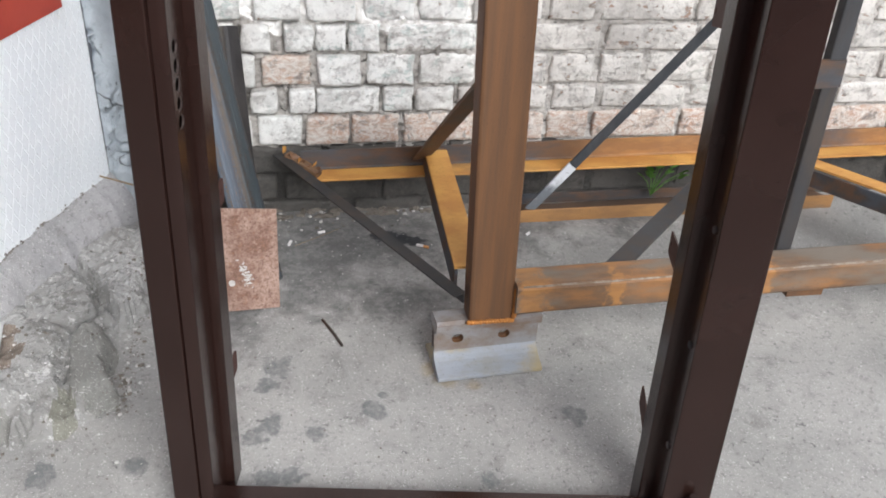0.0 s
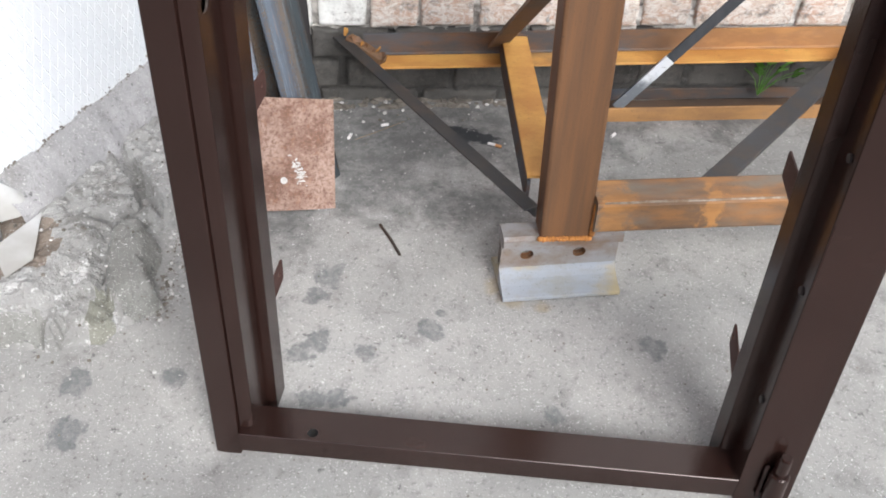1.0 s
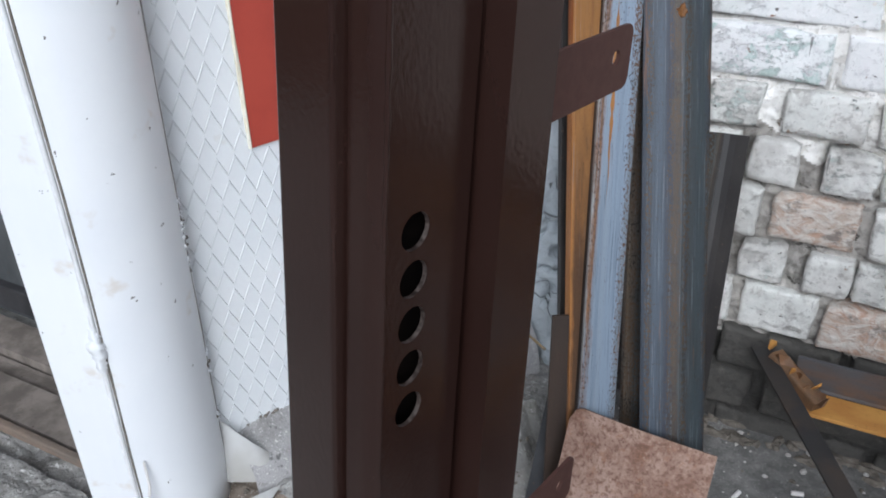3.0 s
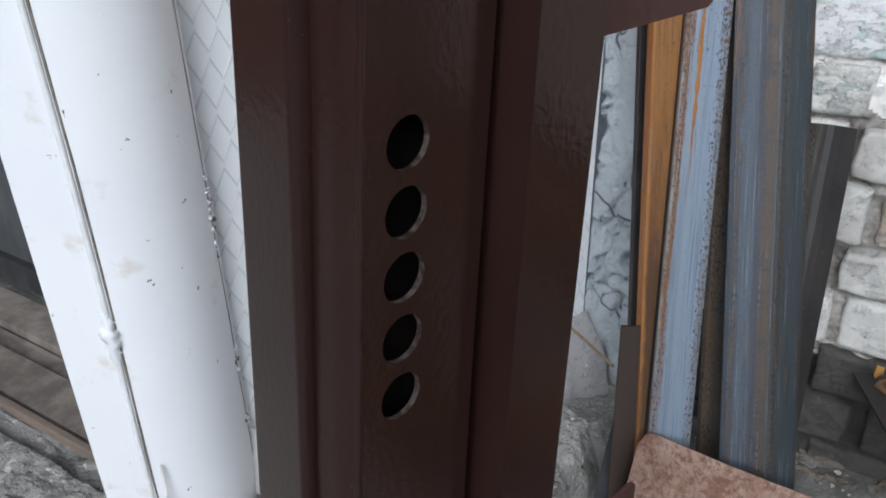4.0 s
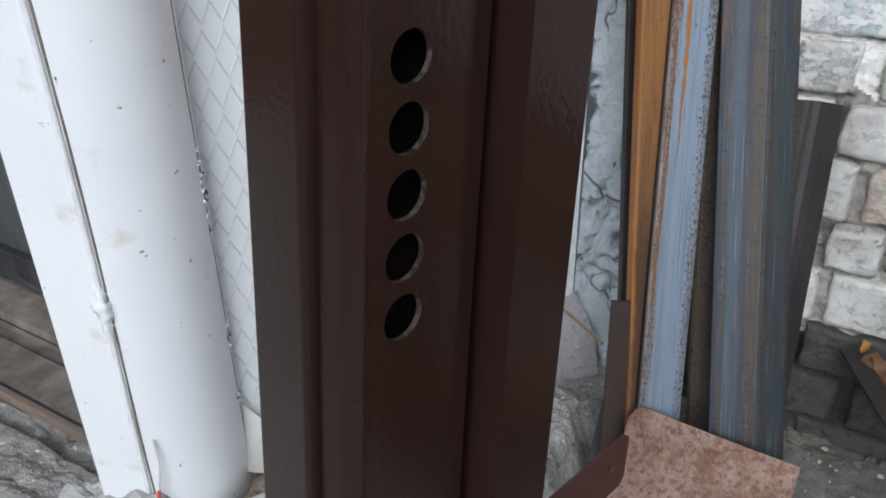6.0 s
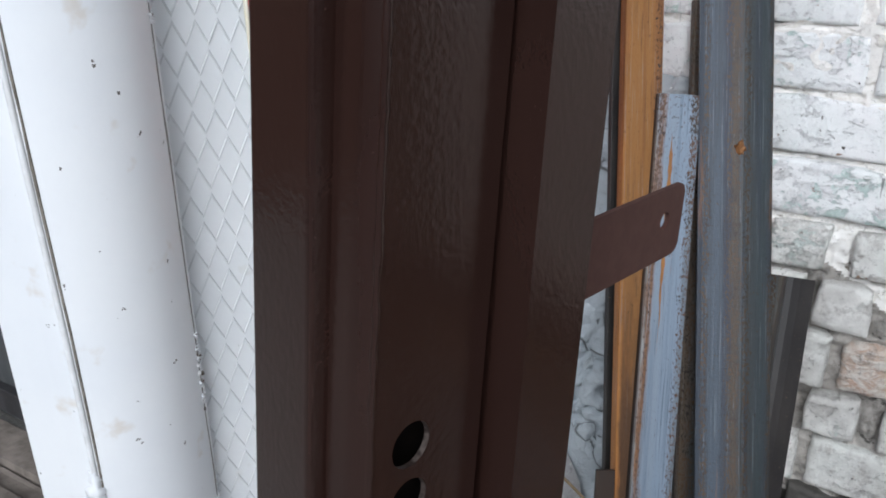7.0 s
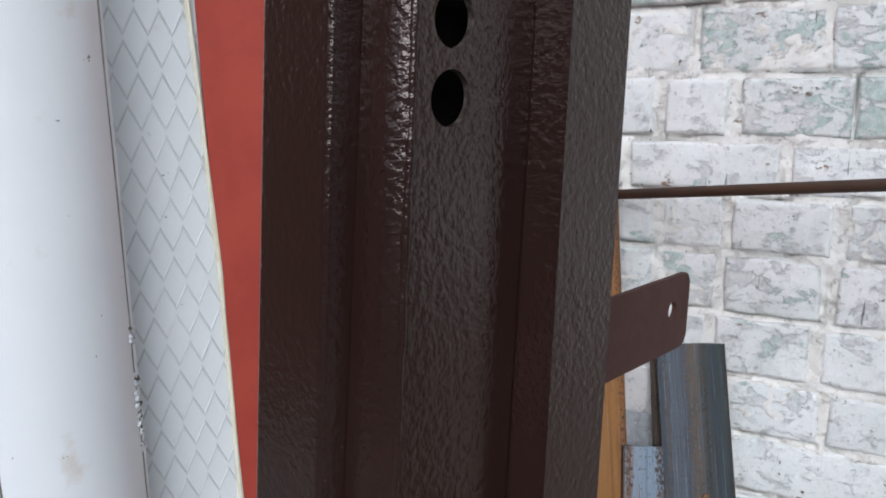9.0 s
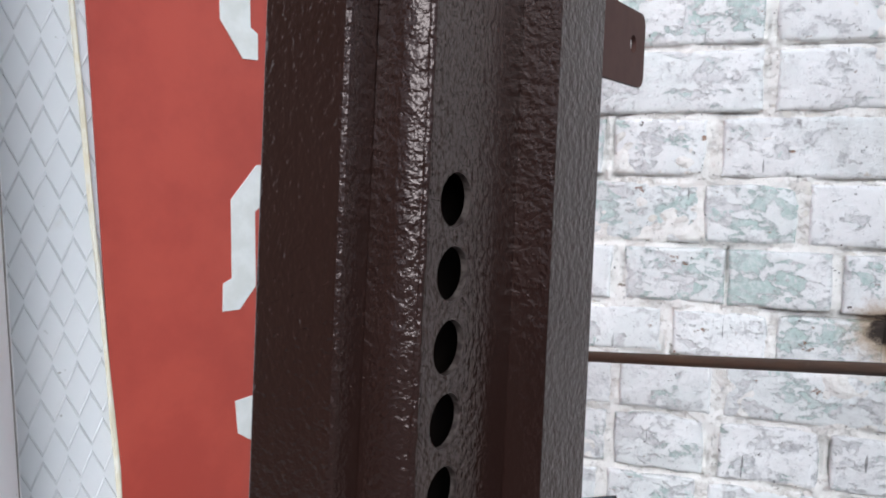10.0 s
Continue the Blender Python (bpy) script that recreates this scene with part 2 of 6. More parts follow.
def grey_plaster():
    """Lumpy old paint over plaster, split by cracks."""
    k = Nodes("grey_plaster", 0.75)
    a, f = k.noise(12.0, 5, 0.6), k.noise(80.0, 5, 0.65)
    wav = k.n.new("ShaderNodeTexNoise")
    wav.inputs["Scale"].default_value = 7.0
    k.put(wav.inputs["Vector"], k.pos)
    e = k.n.new("ShaderNodeTexVoronoi")
    e.feature = "DISTANCE_TO_EDGE"
    e.inputs["Scale"].default_value = 13.0
    k.put(e.inputs["Vector"], k.mix(0.12, k.shifted((1, 1, 0.55)), wav.outputs[1]))
    crack = k.step(e.outputs["Distance"], 0.022, 0.0)
    crack = k.math("MULTIPLY", crack, k.step(k.noise(7.0, 3), 0.42, 0.52))
    c = k.mix(k.step(a, 0.4, 0.65), (0.50, 0.545, 0.575), (0.42, 0.46, 0.49))
    c = k.mix(k.step(f, 0.58, 0.7), c, (0.36, 0.385, 0.40))
    c = k.mix(k.math("MULTIPLY", crack, 0.8), c, (0.14, 0.135, 0.13))
    k.bump(k.math("SUBTRACT", k.math("MULTIPLY_ADD", a, 2.0, f), crack), 0.8, 0.008)
    return k.done(c)


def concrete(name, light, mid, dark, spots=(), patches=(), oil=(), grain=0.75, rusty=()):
    """Worn, stained concrete. spots: x, y, radius of single stains that lie on it; patches: wide darker areas."""
    k = Nodes(name, 0.88)
    wide, med, fine, grit, crack = k.noise(2.6, 5, 0.6), k.noise(13.0, 6, 0.65), k.noise(95.0, 5, 0.7), k.noise(330.0, 2, 0.6), k.noise(5.0, 7, 0.7)
    c = k.mix(k.step(wide, 0.36, 0.66), light, mid)
    c = k.mix(k.step(med, 0.52, 0.72), c, k.mix(0.55, c, dark))
    c = k.mix(k.step(fine, 0.53, 0.66), c, k.mix(0.5 * grain, c, dark))
    c = k.mix(k.step(grit, 0.61, 0.70), c, k.mix(0.6 * grain, c, (0.70, 0.68, 0.65)))
    c = k.mix(k.math("MULTIPLY", k.step(k.noise(150.0, 3, 0.6), 0.66, 0.71), grain), c, (0.60, 0.58, 0.55))
    c = k.mix(k.step(k.noise(42.0, 6, 0.75), 0.60, 0.68), c, k.mix(0.7 * grain, c, (0.06, 0.06, 0.06)))
    mask = None
    xyz = k.n.new("ShaderNodeSeparateXYZ")
    k.put(xyz.inputs[0], k.pos)
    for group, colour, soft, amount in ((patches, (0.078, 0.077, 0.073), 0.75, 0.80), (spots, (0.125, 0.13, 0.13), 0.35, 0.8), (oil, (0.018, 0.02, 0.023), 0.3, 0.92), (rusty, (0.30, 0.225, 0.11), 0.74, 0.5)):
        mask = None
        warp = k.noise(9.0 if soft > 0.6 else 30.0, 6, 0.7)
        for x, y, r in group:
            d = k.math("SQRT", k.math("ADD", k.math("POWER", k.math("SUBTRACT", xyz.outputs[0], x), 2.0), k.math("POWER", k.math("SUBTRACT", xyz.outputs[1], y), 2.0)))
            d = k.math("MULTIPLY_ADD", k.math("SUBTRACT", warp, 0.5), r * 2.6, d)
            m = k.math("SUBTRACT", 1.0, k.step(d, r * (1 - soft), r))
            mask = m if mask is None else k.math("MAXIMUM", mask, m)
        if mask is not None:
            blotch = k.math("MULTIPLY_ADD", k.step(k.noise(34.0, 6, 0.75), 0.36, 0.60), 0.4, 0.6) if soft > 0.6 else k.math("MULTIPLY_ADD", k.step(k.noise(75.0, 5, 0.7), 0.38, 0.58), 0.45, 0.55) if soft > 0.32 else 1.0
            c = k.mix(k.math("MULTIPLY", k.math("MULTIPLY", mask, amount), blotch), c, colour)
    h = k.math("ADD", k.math("MULTIPLY", med, 1.4), k.math("MULTIPLY_ADD", fine, 0.6, k.math("MULTIPLY", grit, 0.25)))
    k.bump(h, 0.5 * grain, 0.006)
    return k.done(c)


def broken_concrete():
    """Crumbled old concrete: pale stones and lime in a grey, dirty paste."""
    k = Nodes("broken_concrete", 0.92)
    wide, med, fine, grit = k.noise(5.0, 5, 0.6), k.noise(19.0, 6, 0.7), k.noise(70.0, 6, 0.7), k.noise(240.0, 3, 0.6)
    stones = k.cells(55.0, k.mix(0.12, k.pos, k.noise(30.0, 3)))
    c = k.mix(k.step(wide, 0.38, 0.62), (0.38, 0.372, 0.352), (0.29, 0.282, 0.265))
    c = k.mix(k.step(med, 0.53, 0.64), c, (0.22, 0.212, 0.195))
    c = k.mix(k.step(med, 0.42, 0.37), c, (0.52, 0.51, 0.49))
    c = k.mix(k.step(stones, 0.22, 0.12), c, k.mix(0.5, c, (0.62, 0.6, 0.57)))
    c = k.mix(k.step(fine, 0.60, 0.65), c, (0.64, 0.63, 0.61))
    c = k.mix(k.step(fine, 0.36, 0.29), c, (0.15, 0.14, 0.13))
    c = k.mix(k.step(grit, 0.64, 0.72), c, (0.7, 0.69, 0.66))
    h = k.math("ADD", k.math("MULTIPLY", med, 2.0), k.math("MULTIPLY_ADD", fine, 1.0, k.math("MULTIPLY", grit, 0.3)))
    k.bump(h, 0.8, 0.012)
    return k.done(c)


def painted(name, c0, c1, speck, rough=0.5, stain=(0.45, 0.36, 0.25), specks=0.715, stains=0.66):
    k = Nodes(name, rough)
    a, f, s = k.noise(6.0, 4), k.noise(60.0, 4, 0.65), k.noise(16.0, 4, 0.6)
    c = k.mix(k.step(a, 0.35, 0.65), c0, c1)
    c = k.mix(k.step(s, stains, stains + 0.12), c, k.mix(0.4, c, stain))
    c = k.mix(k.step(f, specks, specks + 0.015), c, speck)
    k.bump(k.math("ADD", a, f), 0.12, 0.003)
    return k.done(c)


def chalked():
    """Grey steel with a coat of chalk paint that is worn away towards the end on the ground."""
    k = Nodes("chalk_white", 0.7)
    xyz = k.n.new("ShaderNodeSeparateXYZ")
    k.put(xyz.inputs[0], k.pos)
    h = k.math("MULTIPLY_ADD", k.math("SUBTRACT", k.noise(45.0, 5, 0.65), 0.5), 0.10, xyz.outputs[2])
    c = k.mix(k.step(h, 0.11, 0.165), (0.15, 0.165, 0.18), (0.62, 0.64, 0.66))
    c = k.mix(k.step(k.noise(120.0, 4, 0.6), 0.6, 0.7), c, (0.25, 0.25, 0.25))
    return k.done(c)


def plain(name, c0, c1, rough=0.6, scale=40.0, bump=0.2, metal=0.0):
    k = Nodes(name, rough, metal)
    a = k.noise(scale, 5, 0.6)
    k.bump(a, bump, 0.002)
    return k.done(k.mix(k.step(a, 0.35, 0.65), c0, c1))


BROWN = brown_paint()
MATTBROWN = plain("matt_brown_paint", (0.062, 0.031, 0.026), (0.070, 0.036, 0.030), 0.62, 120.0, 0.1)
MATTBROWN.node_tree.nodes["Principled BSDF"].inputs["Specular IOR Level"].default_value = 0.12
WELD = plain("painted_weld", (0.022, 0.0105, 0.0088), (0.044, 0.024, 0.020), 0.26, 330.0, 1.0)
BARE = plain("scraped_steel", (0.105, 0.085, 0.076), (0.020, 0.012, 0.010), 0.45, 300.0, 0.4, 0.3)
RUST = rust_steel("rust_brown", (0.165, 0.076, 0.029), (0.105, 0.052, 0.024), (0.125, 0.078, 0.045), 0.60, (1, 1, 0.05))
ORANGE = rust_steel("rust_orange", (0.56, 0.30, 0.075), (0.42, 0.19, 0.045), (0.23, 0.135, 0.06), 0.575, (0.3, 0.5, 1))
BEAMRUST = rust_steel("rust_patchy", (0.27, 0.125, 0.042), (0.125, 0.075, 0.044), (0.165, 0.135, 0.105), 0.49, (0.3, 1, 1), ((0.285, 0.04), (0.462, 0.022), (0.78, 0.035)))
WEBRUST = rust_steel("rust_two_toned", (0.13, 0.065, 0.030), (0.050, 0.046, 0.046), (0.066, 0.070, 0.078), 0.46, (0.3, 1, 1), ((0.85, 0.42), (1.55, 0.3)))
# pale colour for the highlight painted along the chord's worn edge
EDGEGLINT = plain("edge_glint_pale", (0.27, 0.225, 0.18), (0.17, 0.11, 0.065), 0.5, 60.0, 0.3, 0.3)
GREYRUST = rust_steel("rust_grey", (0.10, 0.052, 0.026), (0.040, 0.038, 0.039), (0.056, 0.062, 0.072), 0.46, (0.3, 1, 1))
BRACERUST = rust_steel("rust_dull", (0.17, 0.088, 0.040), (0.10, 0.062, 0.036), (0.12, 0.085, 0.055), 0.52)
OLDRUST = rust_steel("rust_ochre", (0.31, 0.135, 0.034), (0.19, 0.082, 0.026), (0.12, 0.065, 0.035), 0.6)
CHANNELWEB = rust_steel("channel_brown", (0.155, 0.095, 0.060), (0.105, 0.072, 0.050), (0.12, 0.10, 0.085), 0.55, (0.3, 1, 1))
CHANNELEDGE = rust_steel("channel_orange", (0.34, 0.175, 0.060), (0.24, 0.125, 0.050), (0.19, 0.14, 0.10), 0.52, (0.3, 1, 1))
RODRUST = rust_steel("rod_rust", (0.095, 0.055, 0.032), (0.055, 0.036, 0.026), (0.075, 0.060, 0.048), 0.5, (0.1, 0.3, 1))
WELDRUST = plain("weld_rust", (0.46, 0.19, 0.04), (0.32, 0.125, 0.03), 0.8, 120.0, 0.6)
PLATE = plate_rust()
RAILSTEEL = rust_steel("rail_steel", (0.19, 0.15, 0.12), (0.24, 0.235, 0.235), (0.17, 0.105, 0.065), 0.5, (0.6, 1, 1))
# paler and bluer than the rest of the rail
RAILPALE = rust_steel("rail_pale", (0.25, 0.25, 0.235), (0.28, 0.30, 0.33), (0.33, 0.27, 0.16), 0.47, (0.6, 1, 1))
TALLANGLE = rolled_steel("streaked_mill_scale", [(-0.05, (0.0295, 0.0402, 0.0558)), (-0.036, (0.0492, 0.0656, 0.0869)), (-0.019, (0.024, 0.030, 0.046)), (-0.009, (0.050, 0.039, 0.028)), (0.000, (0.036, 0.034, 0.032)), (0.004, (0.0476, 0.0574, 0.0623)), (0.022, (0.041, 0.0541, 0.0599)), (0.036, (0.030, 0.034, 0.036))], (0.036, 0.044, 0.058), 0.60, 0.42, (0.066, 0.040, 0.022), ((-0.006, 0.012), (-0.040, 0.006), (0.010, 0.006), (0.040, 0.006)), 0.3)
LIGHTCHANNEL = rolled_steel("pale_blue_scale", [(-0.03, (0.26, 0.265, 0.26)), (-0.0240, (0.16, 0.078, 0.036)), (-0.0165, (0.19, 0.235, 0.29)), (0.0, (0.185, 0.235, 0.30)), (0.019, (0.135, 0.16, 0.19))], (0.14, 0.18, 0.23), 0.635, 0.45, (0.085, 0.044, 0.026), ((-0.021, 0.006), (0.021, 0.010)), 0.4, None, True)
TEALANGLE = rolled_steel("scraped_teal_scale", [(-0.04, (0.035, 0.038, 0.036)), (-0.031, (0.080, 0.108, 0.112)), (-0.025, (0.035, 0.030, 0.025)), (-0.019, (0.062, 0.082, 0.086)), (-0.011, (0.050, 0.034, 0.022)), (-0.005, (0.022, 0.018, 0.016))], (0.115, 0.15, 0.155), 0.56, 0.4, (0.06, 0.036, 0.022), ((-0.02, 0.012),), 0.25)
BACKBAR = rolled_steel("rusty_back_bar", [(-0.02, (0.095, 0.075, 0.058)), (0.0, (0.062, 0.066, 0.064))], (0.10, 0.075, 0.05), 0.51, 0.6)
# ochre rust whose dark right edge and foot colour hold the channel's shade
OCHRE = rolled_steel("ochre_rust_shaded", [(-0.03, (0.36, 0.155, 0.040)), (-0.0195, (0.27, 0.125, 0.034)), (0.012, (0.225, 0.098, 0.028)), (0.0185, (0.12, 0.050, 0.018))], (0.205, 0.085, 0.024), 0.63, 0.7, (0.075, 0.034, 0.016), ((0.018, 0.006),), 0.3, (0.050, 0.026, 0.014))
DARK = dark_steel("dark_steel", (0.022, 0.022, 0.024), (0.05, 0.05, 0.053))
SCALED = rust_steel("scaled_steel", (0.030, 0.024, 0.020), (0.013, 0.013, 0.014), (0.062, 0.038, 0.022), 0.53, (0.6, 0.6, 1))
BROWNFLAT = rust_steel("brown_flat", (0.040, 0.023, 0.014), (0.026, 0.016, 0.011), (0.034, 0.024, 0.018), 0.5)
# near-black colour in place of the shade inside the jamb
HOLLOW = plain("hollow_painted_shade", (0.004, 0.003, 0.003), (0.007, 0.005, 0.004), 0.95, 60.0, 0.1)
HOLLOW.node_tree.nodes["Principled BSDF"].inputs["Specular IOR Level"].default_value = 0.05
SHEETDARK = dark_steel("glossy_black_sheet", (0.030, 0.031, 0.034), (0.055, 0.056, 0.060), 0.35)
DARKER = dark_steel("black_steel", (0.018, 0.016, 0.016), (0.034, 0.03, 0.028))
GREYBAR = dark_steel("grey_steel", (0.038, 0.042, 0.047), (0.070, 0.074, 0.079))
SOOTBAR = rust_steel("sooty_grey_bar", (0.048, 0.038, 0.031), (0.026, 0.026, 0.028), (0.036, 0.036, 0.038), 0.5)
WHITETIP = chalked()
PIPEWHITE = painted("pipe_white", (0.735, 0.755, 0.78), (0.77, 0.785, 0.80), (0.10, 0.09, 0.08), 0.42, (0.52, 0.42, 0.30), 0.70, 0.62)
PANELWHITE = painted("sheet_white", (0.76, 0.785, 0.80), (0.79, 0.805, 0.815), (0.42, 0.42, 0.40), 0.45, (0.6, 0.58, 0.5))
# greyer white that paints shading onto the embossed ridges
RIDGESHADE = painted("ridge_shade_grey", (0.60, 0.62, 0.63), (0.68, 0.695, 0.70), (0.42, 0.42, 0.40), 0.6, (0.5, 0.48, 0.42))
SIGNRED = plain("sign_red", (0.36, 0.050, 0.034), (0.42, 0.064, 0.042), 0.45, 12.0, 0.03)
SIGNWHITE = plain("sign_white", (0.72, 0.74, 0.72), (0.64, 0.66, 0.63), 0.55, 40.0, 0.05)
SEALANT = plain("yellowed_sealant", (0.72, 0.66, 0.50), (0.78, 0.75, 0.64), 0.6, 60.0, 0.5)
CABLEWHITE = plain("cable_dirty_white", (0.66, 0.665, 0.665), (0.75, 0.765, 0.775), 0.55, 50.0, 0.3)
DIRTYWHITE = painted("dirty_white", (0.55, 0.555, 0.55), (0.36, 0.345, 0.315), (0.25, 0.22, 0.19), 0.6, (0.25, 0.19, 0.13))
CEMENT = plain("cement_grey", (0.36, 0.37, 0.38), (0.47, 0.48, 0.49), 0.9, 30.0, 0.6)
# red-brown for the unseen west wall, chosen to tint reflections
WARMREFLECT = plain("warm_reflect", (0.20, 0.105, 0.075), (0.26, 0.15, 0.115), 0.9, 12.0, 0.3)
MORTAR = concrete("old_mortar", (0.39, 0.38, 0.38), (0.30, 0.293, 0.287), (0.18, 0.17, 0.16), grain=1.1)
# dirt brown, also used for the cable's drawn shadow line
SOILSHADOW = plain("dirt", (0.11, 0.095, 0.078), (0.19, 0.168, 0.142), 0.95, 60.0, 0.8)
WASH = limewash("limewash_upper", (0.90, 0.90, 0.895), (0.50, 0.61, 0.575), (0.42, 0.42, 0.43), (0.42, 0.25, 0.165), 0.645, 0.535, True, 0.8, 0.0045, 0.25, True)
WASHOLD = limewash("limewash_worn", (0.86, 0.85, 0.81), (0.56, 0.62, 0.58), (0.31, 0.285, 0.26), (0.46, 0.32, 0.225), 0.645, 0.49, True, 0.6, 0.008, 0.75)
# darker, browner wash for the lower bricks on the right
WASHDULL = limewash("limewash_dull", (0.66, 0.63, 0.585), (0.47, 0.46, 0.41), (0.27, 0.25, 0.23), (0.37, 0.235, 0.165), 0.60, 0.47, True, 0.6, 0.008, 0.8)
BRICKBARE = bare_brick()
BRICKSOOT = limewash("brick_sooty", (0.078, 0.073, 0.066), (0.10, 0.093, 0.081), (0.045, 0.042, 0.039), (0.135, 0.116, 0.10), 0.66, 0.46)
BRICKGREY = grey_plaster()
JOINT = limewash("joint_wash", (0.90, 0.88, 0.845), (0.76, 0.73, 0.66), (0.50, 0.45, 0.385), (0.30, 0.25, 0.20), 0.64, 0.54, False, 0.4, 0.004, 0.25, True)
JOINTOLD = limewash("joint_bare", (0.56, 0.53, 0.49), (0.42, 0.39, 0.35), (0.17, 0.155, 0.14), (0.10, 0.09, 0.08), 0.60, 0.47, False, 0.5, 0.010, 0.9)
JOINTSOOT = limewash("joint_sooty", (0.062, 0.058, 0.053), (0.08, 0.073, 0.065), (0.037, 0.035, 0.032), (0.11, 0.094, 0.082), 0.64, 0.48, False, 0.3, 0.010)
SPOTS = [(-0.271, 1.240, 0.026), (-0.240, 1.266, 0.026), (-0.157, 1.236, 0.024), (-0.040, 1.280, 0.028), (-0.222, 1.425, 0.034), (-0.250, 1.370, 0.026), (0.354, 1.226, 0.030), (-0.632, 1.099, 0.034), (0.155, 1.10, 0.018), (-0.250, 1.146, 0.026), (-0.205, 1.146, 0.022), (-0.64, 1.19, 0.03), (-0.48, 1.20, 0.024), (-0.02, 1.32, 0.012)]
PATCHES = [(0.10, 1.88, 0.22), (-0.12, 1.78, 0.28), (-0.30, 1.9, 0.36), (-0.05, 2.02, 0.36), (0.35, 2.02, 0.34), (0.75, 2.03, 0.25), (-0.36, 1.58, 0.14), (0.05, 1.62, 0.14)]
OIL = [(0.045, 1.892, 0.030), (0.085, 1.878, 0.038), (0.125, 1.866, 0.030)]
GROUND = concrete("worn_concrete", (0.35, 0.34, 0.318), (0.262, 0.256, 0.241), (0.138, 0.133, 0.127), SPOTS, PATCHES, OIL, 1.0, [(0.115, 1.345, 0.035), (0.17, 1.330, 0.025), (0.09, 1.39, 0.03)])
RUBBLE = broken_concrete()
TROWELLED = concrete("trowelled_concrete", (0.29, 0.285, 0.262), (0.19, 0.187, 0.170), (0.11, 0.108, 0.092), grain=1.2)
JOINTDIRT = plain("joint_dirt_grey", (0.20, 0.19, 0.178), (0.30, 0.29, 0.275), 0.95, 60.0, 0.5)
EARTH = concrete("brown_earth", (0.22, 0.18, 0.145), (0.17, 0.135, 0.105), (0.10, 0.08, 0.06), grain=0.8)
MOSSY = concrete("mossy_concrete", (0.23, 0.225, 0.185), (0.175, 0.172, 0.14), (0.11, 0.108, 0.088), grain=0.9)
EDGEIRON = rust_steel("edge_iron", (0.22, 0.165, 0.125), (0.15, 0.125, 0.105), (0.27, 0.235, 0.20), 0.52, (0.4, 1, 1))
PLANK = dark_steel("old_threshold_wood", (0.13, 0.112, 0.096), (0.25, 0.218, 0.19), 0.85)
GATE = dark_steel("gate_dark", (0.05, 0.055, 0.058), (0.085, 0.09, 0.093), 0.7)
INSIDE = plain("interior_shade", (0.05, 0.05, 0.05), (0.08, 0.08, 0.08), 0.9)
LEAF = plain("leaf_green", (0.075, 0.21, 0.025), (0.13, 0.30, 0.045), 0.55, 80.0, 0.2)
STRAW = plain("dry_stem", (0.26, 0.19, 0.11), (0.17, 0.12, 0.07), 0.9)
WIREWHITE = plain("wire_white", (0.7, 0.68, 0.66), (0.6, 0.58, 0.56), 0.6)
WIRERED = plain("wire_red", (0.5, 0.08, 0.05), (0.42, 0.06, 0.04), 0.6)
CORK = plain("filter_tip", (0.5, 0.24, 0.09), (0.42, 0.2, 0.08), 0.8)
GRIT = plain("grit_white", (0.52, 0.5, 0.47), (0.38, 0.365, 0.345), 0.9, 200.0, 0.3)


# ---------------------------------------------------------------- building helpers
def thing(name, label, category, at=(0, 0, 0), group="", kind=""):
    ob = new(name)
    ob.empty_display_size = 0.05
    ob.location = at
    return tagged(ob, label, category, group, kind)


def part(name, bm, material, parent=None, label="", smooth=False):
    """Links a bmesh, given in world metres, as one mesh object under a thing or a part."""
    me = bpy.data.meshes.new(name)
    bmesh.ops.recalc_face_normals(bm, faces=bm.faces)
    bm.to_mesh(me)
    bm.free()
    me.materials.append(material)
    if smooth:
        me.polygons.foreach_set("use_smooth", [True] * len(me.polygons))
    ob = new(name, me)
    if parent is not None:
        ob.parent = parent
        ob.matrix_parent_inverse = Matrix.Translation(-Vector(parent.location))
    if label:
        ob["label"] = label
    return ob


def sweep(bm, a, b, poly, up=(0, 0, 1), twist=0.0):
    """Extrudes a closed outline from a to b; its x runs to the side, its y along up."""
    a, b = Vector(a), Vector(b)
    d = (b - a).normalized()
    side = d.cross(Vector(up)).normalized()
    top = side.cross(d)
    if twist:
        r = Matrix.Rotation(twist, 3, d)
        side, top = r @ side, r @ top
    rings = [[bm.verts.new(p + side * x + top * y) for x, y in poly] for p in (a, b)]
    n, long = len(poly), (b - a).length
    uv = bm.loops.layers.uv.verify()
    for i in range(n):
        j = (i + 1) % n
        f = bm.faces.new((rings[0][i], rings[0][j], rings[1][j], rings[1][i]))
        for loop, (k, at) in zip(f.loops, ((i, 0.0), (j, 0.0), (j, long), (i, long))):
            loop[uv].uv = (poly[k][0] + 0.37 * poly[k][1], at)
    bm.faces.new(rings[0])
    bm.faces.new(rings[1])
    return bm


def rect(w, h, c=0.003):
    """A rectangle with small rounded corners, centred."""
    out = []
    for sx, sy in ((1, 1), (-1, 1), (-1, -1), (1, -1)):
        x, y = sx * w / 2, sy * h / 2
        pts = [(x, y - sy * c), (x - sx * c * 0.3, y - sy * c * 0.3), (x - sx * c, y)]
        out += pts if sx * sy > 0 else pts[::-1]
    return out


def ell(w, h, t):
    return [(0, 0), (w, 0), (w, t), (t * 1.6, t), (t, t * 1.6), (t, h), (0, h)]


def bar(name, a, b, poly, material, parent, up=(0, 0, 1), label="", twist=0.0):
    return part(name, sweep(bmesh.new(), a, b, poly, up, twist), material, parent, label)


